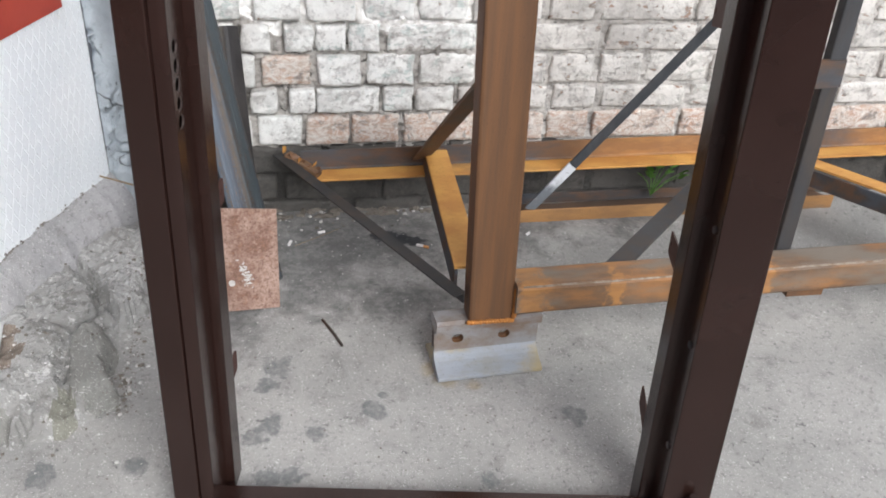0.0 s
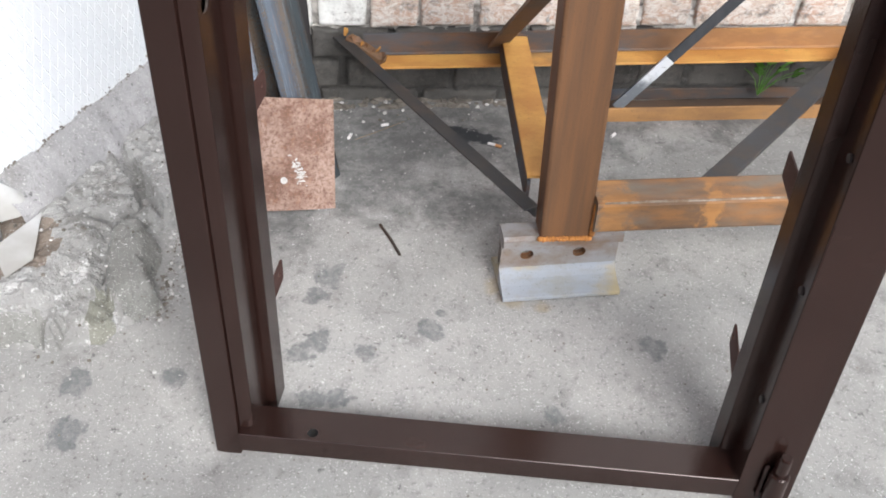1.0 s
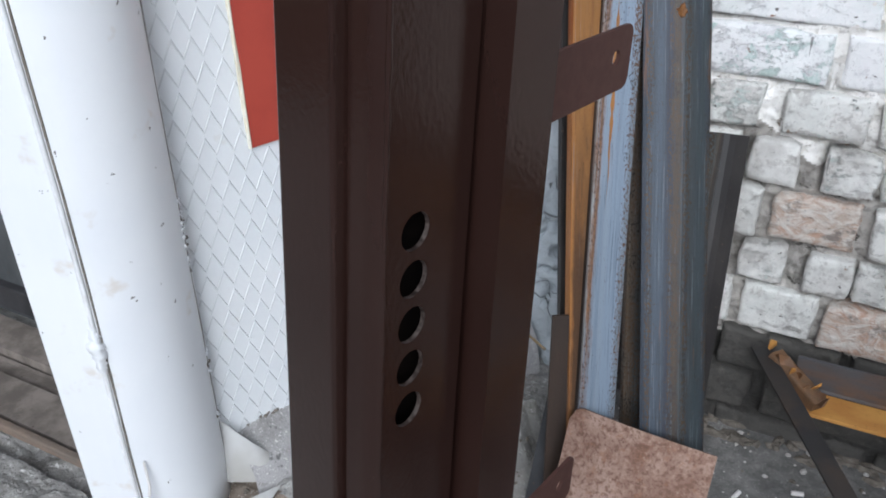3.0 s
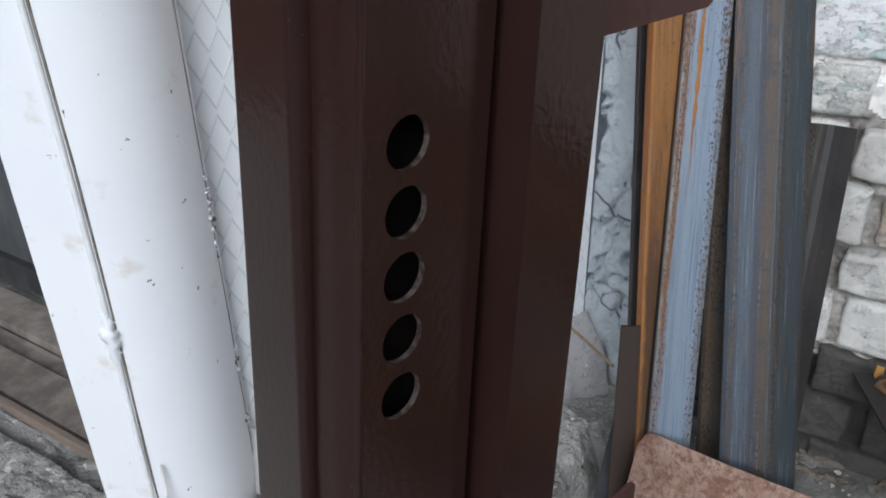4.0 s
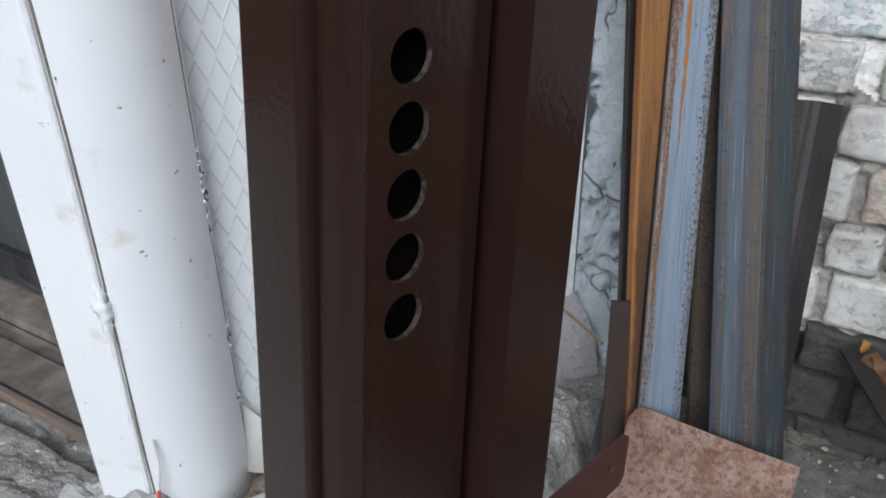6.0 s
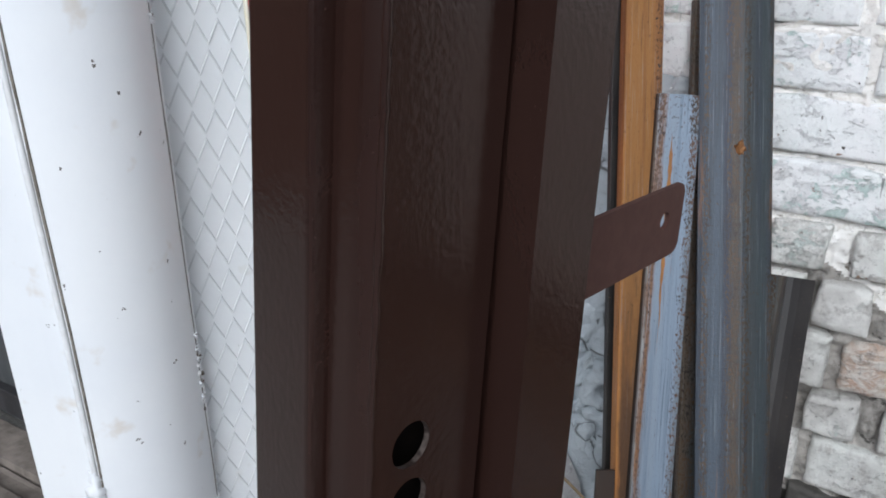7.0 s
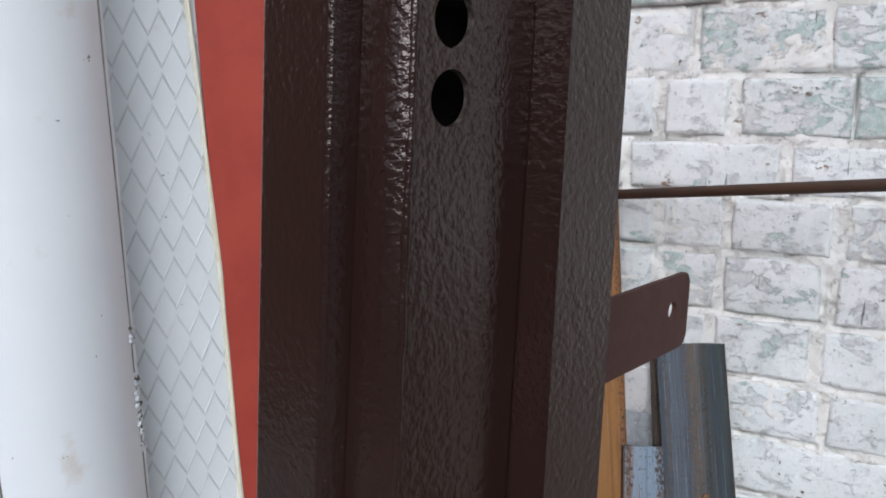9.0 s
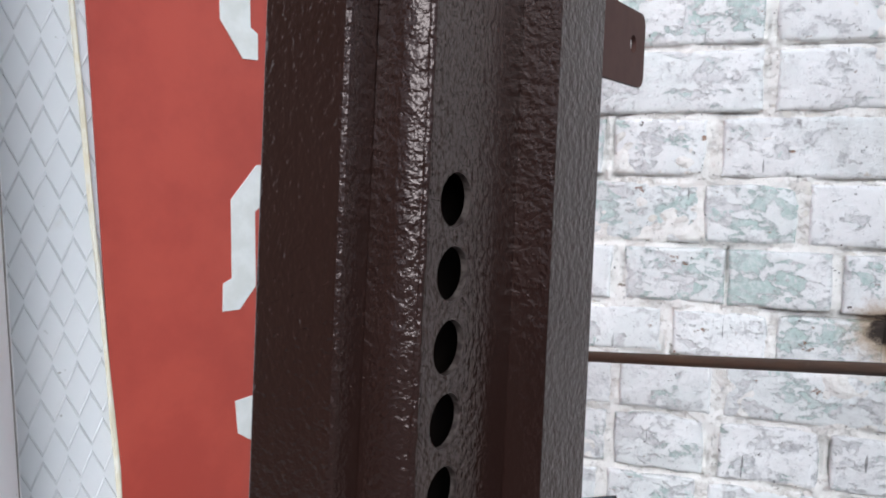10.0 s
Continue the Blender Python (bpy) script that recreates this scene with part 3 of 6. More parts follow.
def tube(bm, pts, r, seg=10, rough=0.0):
    """A round bar along points, with closed ends; rough: unevenness of its radius."""
    pts = [Vector(p) for p in pts]
    rings = []
    for i, p in enumerate(pts):
        d = (pts[min(i + 1, len(pts) - 1)] - pts[max(i - 1, 0)]).normalized()
        s = d.orthogonal().normalized() if i == 0 else (last - d * last.dot(d)).normalized()
        last, t = s, d.cross(s)
        rr = r[i] if isinstance(r, (list, tuple)) else r
        ring = []
        for k in range(seg):
            a = 2 * math.pi * k / seg
            q = rr * (1 + rough * noise.noise(p * 60 + Vector((k, i, 0))))
            ring.append(bm.verts.new(p + (s * math.cos(a) + t * math.sin(a)) * q))
        rings.append(ring)
    for a, b in zip(rings, rings[1:]):
        for k in range(seg):
            bm.faces.new((a[k], a[(k + 1) % seg], b[(k + 1) % seg], b[k]))
    bm.faces.new(rings[0])
    bm.faces.new(rings[-1])
    return bm


def lump(bm, at, size, seed=0, detail=2, rough=0.35):
    """An irregular clod."""
    m = Matrix.Translation(at) @ Matrix.Diagonal((*size, 1))
    made = bmesh.ops.create_icosphere(bm, subdivisions=detail, radius=1.0)["verts"]
    for v in made:
        v.co *= 1 + rough * noise.noise(v.co * 1.7 + Vector((seed * 3.1, seed, -seed)))
    bmesh.ops.transform(bm, matrix=m, verts=made)
    return bm


def perforated(bm, place, x0, x1, y0, y1, holes, depth):
    """A sheet in x and y with round or long holes (x, y, radius, half length) that stand one above another, and the walls of the holes.
    place turns x, y and the depth into a point. Returns the sheet's faces and the holes' walls apart, by the bmesh each is put in."""
    sheet, walls = bm
    y = y0
    for hx, hy, r, half in sorted(holes, key=lambda h: h[1]) + [(None, None, 0, 0)]:
        top = y1 if hx is None else hy - half - r - 0.0025
        sheet.faces.new([sheet.verts.new(place(*p, 0)) for p in ((x0, y), (x1, y), (x1, top), (x0, top))])
        if hx is None:
            break
        y = hy + half + r + 0.0025
        lo, hi = top - hy, y - hy
        corners = [math.atan2(b, a) for a in (x0 - hx, x1 - hx) for b in (lo, hi)]
        angles = sorted([2 * math.pi * k / 28 - math.pi for k in range(28)] + corners)
        inner, outer = [], []
        for a in angles:
            c, s = math.cos(a), math.sin(a)
            far = min([((x1 - hx) if c > 0 else (x0 - hx)) / c if abs(c) > 1e-9 else 9, (hi if s > 0 else lo) / s if abs(s) > 1e-9 else 9])
            outer.append((hx + c * far, hy + s * far))
            inner.append((hx + r * c, hy + r * s + (half if s > 0 else -half if s < 0 else 0)))
        n = len(angles)
        vi, vo = [sheet.verts.new(place(*p, 0)) for p in inner], [sheet.verts.new(place(*p, 0)) for p in outer]
        wi, wd = [walls.verts.new(place(*p, 0)) for p in inner], [walls.verts.new(place(*p, depth)) for p in inner]
        for k in range(n):
            j = (k + 1) % n
            if (Vector(outer[k]) - Vector(outer[j])).length > 1e-7:
                sheet.faces.new((vi[k], vo[k], vo[j], vi[j]))
            else:
                sheet.faces.new((vi[k], vo[k], vi[j]))
            walls.faces.new((wi[k], wi[j], wd[j], wd[k]))


def smooth01(a, b, x):
    t = min(max((x - a) / (b - a), 0.0), 1.0)
    return t * t * (3 - 2 * t)


# ---------------------------------------------------------------- ground
EDGE = [(-3.0, 1.262), (-0.85, 1.265), (-0.66, 1.255), (-0.60, 1.250), (-0.565, 1.295), (-0.530, 1.315), (-0.520, 1.42), (-0.523, 1.54), (-0.50, 1.80), (-0.47, 2.2)]
# large pieces of the slab that still hold together: outline, height, slopes
PIECES = [
    ([(-0.634, 1.483), (-0.617, 1.525), (-0.545, 1.520), (-0.520, 1.390), (-0.530, 1.308), (-0.576, 1.313), (-0.616, 1.357)], 0.056, 0.10, 0.16),
    ([(-0.674, 1.773), (-0.612, 1.688), (-0.569, 1.608), (-0.530, 1.540), (-0.495, 1.60), (-0.475, 1.86), (-0.60, 1.88)], 0.0815, 0.05, 0.05),
    ([(-0.735, 1.60), (-0.690, 1.70), (-0.625, 1.66), (-0.590, 1.580), (-0.628, 1.535), (-0.70, 1.540)], 0.082, -0.06, 0.05),
]


def inside(x, y, outline):
    """Metres inside a closed outline, negative outside it."""
    best, odd = 9.0, False
    for (ax, ay), (bx, by) in zip(outline, outline[1:] + outline[:1]):
        dx, dy = bx - ax, by - ay
        s = min(max(((x - ax) * dx + (y - ay) * dy) / (dx * dx + dy * dy), 0), 1)
        best = min(best, math.hypot(x - ax - s * dx, y - ay - s * dy))
        if (ay > y) != (by > y) and x < ax + dx * (y - ay) / dy:
            odd = not odd
    return best if odd else -best


def edge_distance(x, y):
    """Metres inside the raised old slab along the white wall (positive on the slab)."""
    best, sign = 9.0, -1.0
    for (ax, ay), (bx, by) in zip(EDGE, EDGE[1:]):
        dx, dy = bx - ax, by - ay
        s = min(max(((x - ax) * dx + (y - ay) * dy) / (dx * dx + dy * dy), 0), 1)
        d = math.hypot(x - ax - s * dx, y - ay - s * dy)
        if d < best:
            best, sign = d, 1.0 if dx * (y - ay) - dy * (x - ax) > 0 else -1.0
    return sign * best


def base_height(x, y):
    """The yard falls gently away from the wall, and a little faster under the door frame."""
    return 0.045 * (min(max(y, 1.3), 2.2) - 1.5) - 0.13 * (1.3 - min(max(y, 0.8), 1.3))


def flat_height(x, y):
    p = Vector((x, y, 0))
    dip = 0.030 * math.exp(-((x + 0.405) / 0.075) ** 2 - ((y - 1.08) / 0.09) ** 2)
    return base_height(x, y) - dip + 0.004 * noise.noise(p * 3) + 0.0016 * noise.noise(p * 17) + 0.0008 * noise.noise(p * 60)


def mound(x, y):
    """Mortar heaped against the pipe's foot: 1 at its top, 0 away from it."""
    p = Vector((x, y, 0))
    u, v = ((x + 0.905) * 0.864 + (y - 1.338) * 0.502) / 0.090, ((x + 0.905) * 0.502 - (y - 1.338) * 0.864) / 0.052
    return smooth01(2.2, 0.0, u * u + v * v + 0.55 * noise.noise(p * 24) + 0.10 * noise.noise(p * 70))


def slab_at(x, y):
    """The broken old slab: its height here, how far inside its edge this is, the middle of the chunk and how near a crevice."""
    p = Vector((x, y, 0))
    q = p * 7.0 + Vector((0.25 * noise.noise(p * 14), 0.25 * noise.noise(p * 14 + Vector((5, 5, 0))), 0))
    far, mids = noise.voronoi(q)
    c, crevice = mids[0] / 7.0, far[1] - far[0]
    c.z = 0
    chunky = smooth01(-0.72, -0.66, x)
    d = edge_distance(x, y)
    jag = 0.62 * d + 0.38 * edge_distance(c.x, c.y)
    d = d + (jag - d) * chunky + 0.012 * noise.noise(p * 22) + 0.003 * noise.noise(p * 60)
    h1, h2 = noise.noise(c * 91), noise.noise(c * 57 + Vector((3, 9, 1)))
    top = 0.034 + 0.054 * smooth01(0.01, 0.21 - 0.15 * (1 - chunky), d) - 0.036 * smooth01(-0.80, -0.93, x)
    top += chunky * (0.007 * h1 + 0.10 * h1 * (x - c.x) + 0.10 * h2 * (y - c.y) - 0.008 * smooth01(0.08, 0.0, crevice) + 0.012 * noise.noise(p * 10 + Vector((2, 0, 4))))
    top -= 0.022 * math.exp(-((x + 0.795) ** 2 + (y - 1.435) ** 2) / 0.0045)
    top -= 0.022 * math.exp(-((x + 0.620) / 0.020) ** 2 - ((y - 1.305) / 0.045) ** 2)
    if x < -0.9 and y > 1.40:
        top = min(top, 0.034)
    rough = 1.0 - 0.5 * chunky * smooth01(-0.2, 0.0, h2)
    if x < -0.66:
        rough *= 0.25 + 0.75 * smooth01(0.03, 0.045, d)
    top += rough * (0.010 * noise.noise(p * 24) + 0.006 * noise.noise(p * 52) + 0.003 * noise.noise(p * 120))
    heap = mound(x, y)
    top += heap * (0.074 + 0.011 * noise.noise(p * 38) + 0.006 * noise.noise(p * 85))
    whole = 0.0
    for outline, z, sx, sy in PIECES:
        s = inside(x, y, outline) + 0.007 * noise.noise(p * 35) + 0.003 * noise.noise(p * 90)
        if s > -0.03:
            mx, my = sum(q[0] for q in outline) / len(outline), sum(q[1] for q in outline) / len(outline)
            flat = z + sx * (x - mx) + sy * (y - my) + 0.007 * noise.noise(p * 13) + (0.002 + 0.008 * smooth01(1.50, 1.58, y)) * (noise.noise(p * 48) + 0.6 * noise.noise(p * 105))
            top -= 0.020 * smooth01(-0.026, -0.004, s)
            top += smooth01(-0.003, 0.006, s) * (flat - top)
            if z < 0.081:
                whole = max(whole, smooth01(0.0, 0.004, s))
    low = base_height(x, y) - 0.012
    steep = smooth01(-0.004, 0.024 + 0.008 * (1 - chunky), d)
    return low + steep * (top - low), d, c, crevice, h2, chunky, whole


def ground_height(x, y):
    h = flat_height(x, y)
    if x < -0.35 and y > 1.1:
        s = slab_at(x, y)
        if s[1] > -0.002:
            h = max(h, s[0])
    return h


def spread(lo, hi, step, far):
    """Coordinates that are close in the middle and grow apart towards the horizon."""
    out = list(np.arange(lo, hi, step))
    gap, v, before, after = step, lo, [], []
    while v > -far:
        gap *= 1.5
        v -= gap
        before.append(v)
    gap, v = step, out[-1]
    while v < far:
        gap *= 1.5
        v += gap
        after.append(v)
    return before[::-1] + [float(q) for q in out] + after


def build_ground():
    xs, ys = spread(-1.25, 1.5, 0.0115, 300), spread(0.75, 2.1, 0.0115, 300)
    verts = [(x, y, flat_height(x, y) if -1.4 < x < 1.7 and 0.6 < y < 2.2 else base_height(x, y)) for y in ys for x in xs]
    n = len(xs)
    faces = [(j * n + i, j * n + i + 1, (j + 1) * n + i + 1, (j + 1) * n + i) for j in range(len(ys) - 1) for i in range(n - 1)]
    me = bpy.data.meshes.new("ground")
    me.from_pydata(verts, [], faces)
    me.polygons.foreach_set("use_smooth", [True] * len(faces))
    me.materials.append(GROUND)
    return tagged(new("ground", me), "worn grey stained concrete yard with wide dark patches", "ground", kind="structure")


build_ground()


def build_slab():
    xs = [-3.0, -2.5, -2.0, -1.7, -1.5, -1.35] + [-1.25 + 0.0062 * i for i in range(136)]
    ys = [1.12 + 0.0062 * i for i in range(150)]
    verts, info = [], []
    for y in ys:
        for x in xs:
            s = slab_at(x, y)
            verts.append((x, y, s[0]))
            info.append(s)
    n = len(xs)
    faces, slots = [], []
    for j in range(len(ys) - 1):
        for i in range(n - 1):
            k = j * n + i
            q = (k, k + 1, k + n + 1, k + n)
            if max(info[v][1] for v in q) < -0.012:
                continue
            z, d, c, crevice, h2, chunky, whole = info[k]
            x, y = xs[i], ys[j]
            wob = noise.noise(Vector((x, y, 0)) * 30)
            slot = 0
            if whole > 0.5 or chunky <= 0.5 and 0.006 < d + 0.006 * wob < 0.026:
                slot = 1
            if (x + 0.80) ** 2 + (y - 1.43) ** 2 < (0.095 + 0.03 * wob) ** 2 :
                slot = 2
            if ((x + 0.620) / 0.022) ** 2 + ((y - 1.303) / 0.052) ** 2 < 1 + wob:
                slot = 3
            if mound(x, y) > 0.2:
                slot = 4
            faces.append(q)
            slots.append(slot)
    me = bpy.data.meshes.new("old_slab")
    me.from_pydata(verts, [], faces)
    for m in (RUBBLE, TROWELLED, EARTH, MOSSY, MORTAR):
        me.materials.append(m)
    me.polygons.foreach_set("material_index", slots)
    me.polygons.foreach_set("use_smooth", [s == 1 for s in slots])
    return tagged(new("old_slab", me), "broken raised slab of old concrete along the white wall", "slab", kind="structure")


build_slab()

# ---------------------------------------------------------------- brick wall
WALL_Y, WALL_X0, WALL_X1 = 2.03, -0.615, 3.6


def lay_bricks():
    """Every brick of the wall: course, middle, width, height, wear, look, how far it stands out and how it sits."""
    rng = random.Random(11)
    beds = [-0.10, -0.022, 0.056, 0.134, 0.213, 0.299, 0.370, 0.455, 0.531, 0.603, 0.682, 0.760, 0.838, 0.918, 0.998, 1.073, 1.141, 1.220, 1.302, 1.383, 1.466, 1.545, 1.624]
    # the joints that show in the open corner, by course: left end and length of each brick
    known = {
        4: [(-0.252, 0.109), (-0.134, 0.108), (-0.019, 0.121)],
        5: [(-0.268, 0.069), (-0.174, 0.066), (-0.105, 0.155), (0.060, 0.076), (0.142, 0.096)],
        6: [(-0.236, 0.118), (-0.103, 0.107), (0.018, 0.118), (0.146, 0.143)],
        7: [(-0.280, 0.070), (-0.179, 0.070), (-0.105, 0.073), (-0.027, 0.077), (0.068, 0.22)],
        8: [(-0.346, 0.074), (-0.246, 0.110), (-0.126, 0.118), (0.010, 0.12)],
        9: [(-0.365, 0.165), (-0.188, 0.221), (0.05, 0.12)],
        16: [(-0.479, 0.078), (-0.385, 0.126), (-0.256, 0.12)],
        17: [(-0.438, 0.146), (-0.288, 0.11)],
        18: [(-0.403, 0.116), (-0.27, 0.22)],
        13: [(-0.472, 0.069), (-0.392, 0.115), (-0.26, 0.12)],
        14: [(-0.474, 0.078), (-0.386, 0.116), (-0.255, 0.23)],
    }
    laid = []
    for c, (z0, z1) in enumerate(zip(beds, beds[1:])):
        row = list(known.get(c, []))
        x = row[-1][0] + row[-1][1] + 0.012 if row else -0.40 - rng.choice((0.0, 0.06, 0.12))
        first = row[0][0] if row else x
        while x < 1.85:
            w = rng.choice((0.118, 0.118, 0.245, 0.245, 0.18)) * rng.uniform(0.95, 1.03)
            row.append((x, w))
            x += w + rng.uniform(0.008, 0.017)
        x = first - 0.013
        while x > WALL_X0 + 0.03:
            w = min(rng.choice((0.118, 0.245)), x - WALL_X0 - 0.004)
            row.insert(0, (x - w, w))
            x -= w + 0.012
        for x, w in row:
            zc, mid = (z0 + z1) / 2, x + w / 2
            h = (z1 - z0) - (0.004 if z1 < 0.22 else 0.008 if z1 < 0.7 else 0.007) + rng.uniform(-0.003, 0.002)
            if w < 0.02 or mid < -0.465 and z1 < 0.79:
                continue
            if z1 < 0.22:
                look_of = BRICKSOOT
            elif c == 4 and mid > -0.14 or rng.random() < (0.3 if c == 5 and mid > 0.3 else 0.0) or (c == 6 and -0.24 < x < -0.2):
                look_of = BRICKBARE
            elif mid > 0.32 and z1 < 0.85:
                look_of = WASHDULL
            elif z1 < 0.62:
                look_of = WASHOLD
            else:
                look_of = WASH
            out = rng.uniform(-0.002, 0.003) if z1 < 0.22 else rng.uniform(0.002, 0.013 if mid < 0 else 0.009) if z1 < 0.62 else rng.uniform(-0.0005, 0.0065)
            near = c in known and c < 10 and -0.42 < mid < 0.25
            laid.append((c, mid, zc, w, h, rng.random() * 40, 1.15 if z1 < 0.7 else 0.75, 1.8 if near else 1.0, look_of, out, [rng.uniform(-1.5, 1.5), rng.uniform(-0.8, 0.8), rng.uniform(-1.6, 1.6)]))
    return laid


LAID = lay_bricks()


def flaked(x, z):
    """How far the lumpy old paint in the corner stands out: plates that lift and overlap, with cracks between them."""
    p = Vector((x * 1.25, z * 0.8, 3.0))
    q = p * 15.0 + Vector((0.45 * noise.noise(p * 34), 0.45 * noise.noise(p * 34 + Vector((7, 1, 0))), 0))
    far, mids = noise.voronoi(q)
    tilt, lift = noise.noise(mids[0] * 5.1), noise.noise(mids[0] * 3.3 + Vector((4, 0, 9)))
    gap = far[1] - far[0]
    open_here = smooth01(-0.25, 0.15, noise.noise(p * 8))
    out = 0.008 * lift + 0.008 * tilt * (q.y - mids[0].y) - 0.022 * open_here * smooth01(0.12, 0.02, gap)
    return out + 0.003 * noise.noise(p * 30) + 0.0012 * noise.noise(p * 90)


def build_wall():
    """The bed of joints: an uneven sheet on a thick wall, behind the bricks."""
    bm = bmesh.new()
    xs = [WALL_X0 + 0.0034 * i for i in range(300)] + [0.41 + 0.02 * i for i in range(75)] + [2.2, 3.6]
    zs = [-0.12 + 0.0085 * i for i in range(36)] + [0.188 + 0.0034 * i for i in range(402)] + [1.557 + 0.02 * i for i in range(22)] + [2.6]
    grid = []
    for z in zs:
        row = []
        close = [(q[1], q[2], q[3] / 2, q[4] / 2) for q in LAID if abs(q[2] - z) < 0.075 and q[1] < 0.6]
        for x in xs:
            p = Vector((x, 0, z))
            low = smooth01(0.66, 0.55, z)
            deep = 0.0015 + 0.0025 * low + 0.006 * smooth01(0.62, 0.45, z) * smooth01(0.15, -0.12, x)
            deep += 0.016 * low * smooth01(0.35, 0.0, x) * smooth01(0.02, 0.35, noise.noise(p * 11 + Vector((0, 4, 0))))
            deep += (1 + 1.4 * smooth01(0.72, 0.5, z)) * (0.004 * noise.noise(p * 27) + 0.003 * noise.noise(p * 75))
            if x < 0.41 and z > 0.18:
                # crevices where the mortar has shrunk away, most of them under the bricks
                for mx, mz, hw, hh in close:
                    dx, dz = abs(x - mx) - hw, abs(z - mz) - hh
                    if -0.001 < max(dx, dz) < 0.0042:
                        under = 0.12 if dz > dx and z < mz else -0.10
                        deep += 0.011 * smooth01(0.0042, 0.0015, max(dx, dz)) * smooth01(-0.02, 0.22, noise.noise(p * 13) + under)
            grey = smooth01(-0.462, -0.475, x + 0.012 * noise.noise(p * 20)) * smooth01(0.82, 0.76, z)
            if grey > 0:
                deep += grey * (-0.007 - flaked(x, z) - deep)
            row.append(bm.verts.new((x, WALL_Y + deep, z)))
        grid.append(row)
    for a, b in zip(grid, grid[1:]):
        for i in range(len(xs) - 1):
            bm.faces.new((a[i], a[i + 1], b[i + 1], b[i]))
    back = [bm.verts.new((x, WALL_Y + 0.38, z)) for z in (zs[0], zs[-1]) for x in (xs[0], xs[-1])]
    bm.faces.new((*grid[-1], back[3], back[2]))
    bm.faces.new((back[0], back[1], back[3], back[2]))
    bm.faces.new((*[r[0] for r in grid], back[2], back[0]))
    bm.faces.new((*[r[-1] for r in grid], back[3], back[1]))
    me_wall = part("wall_brick", bm, JOINT, None, "", True)
    me_wall.data.materials.append(JOINTOLD)
    me_wall.data.materials.append(BRICKGREY)
    me_wall.data.materials.append(JOINTSOOT)
    for f in me_wall.data.polygons:
        c = f.center
        if c.z < (0.78 if c.x > 0.4 else 0.54) + 0.12 * noise.noise(c * 4):
            f.material_index = 1
        if c.z < 0.20 + 0.03 * noise.noise(c * 9):
            f.material_index = 3
        if c.x + 0.012 * noise.noise(Vector((c.x, 0, c.z)) * 20) < -0.466 and c.z < 0.78:
            f.material_index = 2
    return tagged(me_wall, "old brick wall under flaking pale limewash", "wall", kind="structure")


WALL = build_wall()


def brick_mesh(w, h, seed, worn, fine=1.0):
    """One brick's face and rim: rounded, chipped edges, knocked-off corners and a bulging, pitted front."""
    soft = 0.0045 * worn
    def lines(length, step):
        n = max(2, int((length - 4 * soft) / step))
        return [0, 0.35 * soft, soft, 2 * soft] + [2 * soft + (length - 4 * soft) * i / n for i in range(1, n)] + [length - 2 * soft, length - soft, length - 0.35 * soft, length]
    us, vs = lines(w, 0.024 / fine), lines(h, 0.02 / fine)
    nx, nz = len(us) - 1, len(vs) - 1
    verts = []
    o = Vector((seed * 1.37, seed * 0.71, seed * 2.3))
    for v in vs:
        for u in us:
            x, z = u - w / 2, v - h / 2
            p = Vector((x, 0, z))
            eu, ev = min(u, w - u), min(v, h - v)
            e = min(eu, ev)
            # chips along the edges and at the corners
            chip = 0.004 * worn * max(0.0, noise.noise(p * 26 + o) + 0.15) + 0.009 * worn * max(0.0, noise.noise(Vector((x > 0, z > 0, 0)) * 9.7 + o)) * smooth01(0.020, 0.0, math.hypot(eu, ev))
            pull = chip * smooth01(0.016, 0.0, e)
            x -= pull * (1 if x > 0 else -1) * smooth01(0.016, 0.0, eu)
            z -= pull * (1 if z > 0 else -1) * smooth01(0.016, 0.0, ev)
            x += 0.0022 * worn * noise.noise(p * 60 + o)
            z += 0.0022 * worn * noise.noise(p * 60 - o)
            t = min(e / (2 * soft), 1.0)
            y = 0.006 * worn * (1 - math.sqrt(max(0.0, 1 - (1 - t) ** 2)))
            y += 0.0026 * worn * noise.noise(p * 38 + o * 2) + 0.0015 * worn * noise.noise(p * 105 + o)
            verts.append((x, y, z))
    n = nx + 1
    faces = [(j * n + i, j * n + i + 1, (j + 1) * n + i + 1, (j + 1) * n + i) for j in range(nz) for i in range(nx)]
    rim = [i for i in range(n)] + [j * n + nx for j in range(1, nz + 1)] + [nz * n + i for i in range(nx - 1, -1, -1)] + [j * n for j in range(nz - 1, 0, -1)]
    base, m = len(verts), len(rim)
    verts += [(verts[i][0], 0.045, verts[i][2]) for i in rim]
    faces += [(rim[(k + 1) % m], rim[k], base + k, base + (k + 1) % m) for k in range(m)]
    me = bpy.data.meshes.new("brick")
    me.from_pydata(verts, [], faces)
    me.polygons.foreach_set("use_smooth", [True] * len(faces))
    return me


# ---------------------------------------------------------------- white sheet wall, sign, pipe
PANEL_O, PANEL_D = Vector((-0.818, 1.535, 0)), Vector((0.383, 0.924, 0)).normalized()
PANEL_N = Vector((PANEL_D.y, -PANEL_D.x, 0))


def on_panel(s, z, out=0.0):
    """A point of the white sheet wall: metres along it from beside the pipe, height, and distance in front."""
    return PANEL_O + PANEL_D * s + Vector((0, 0, z)) + PANEL_N * out


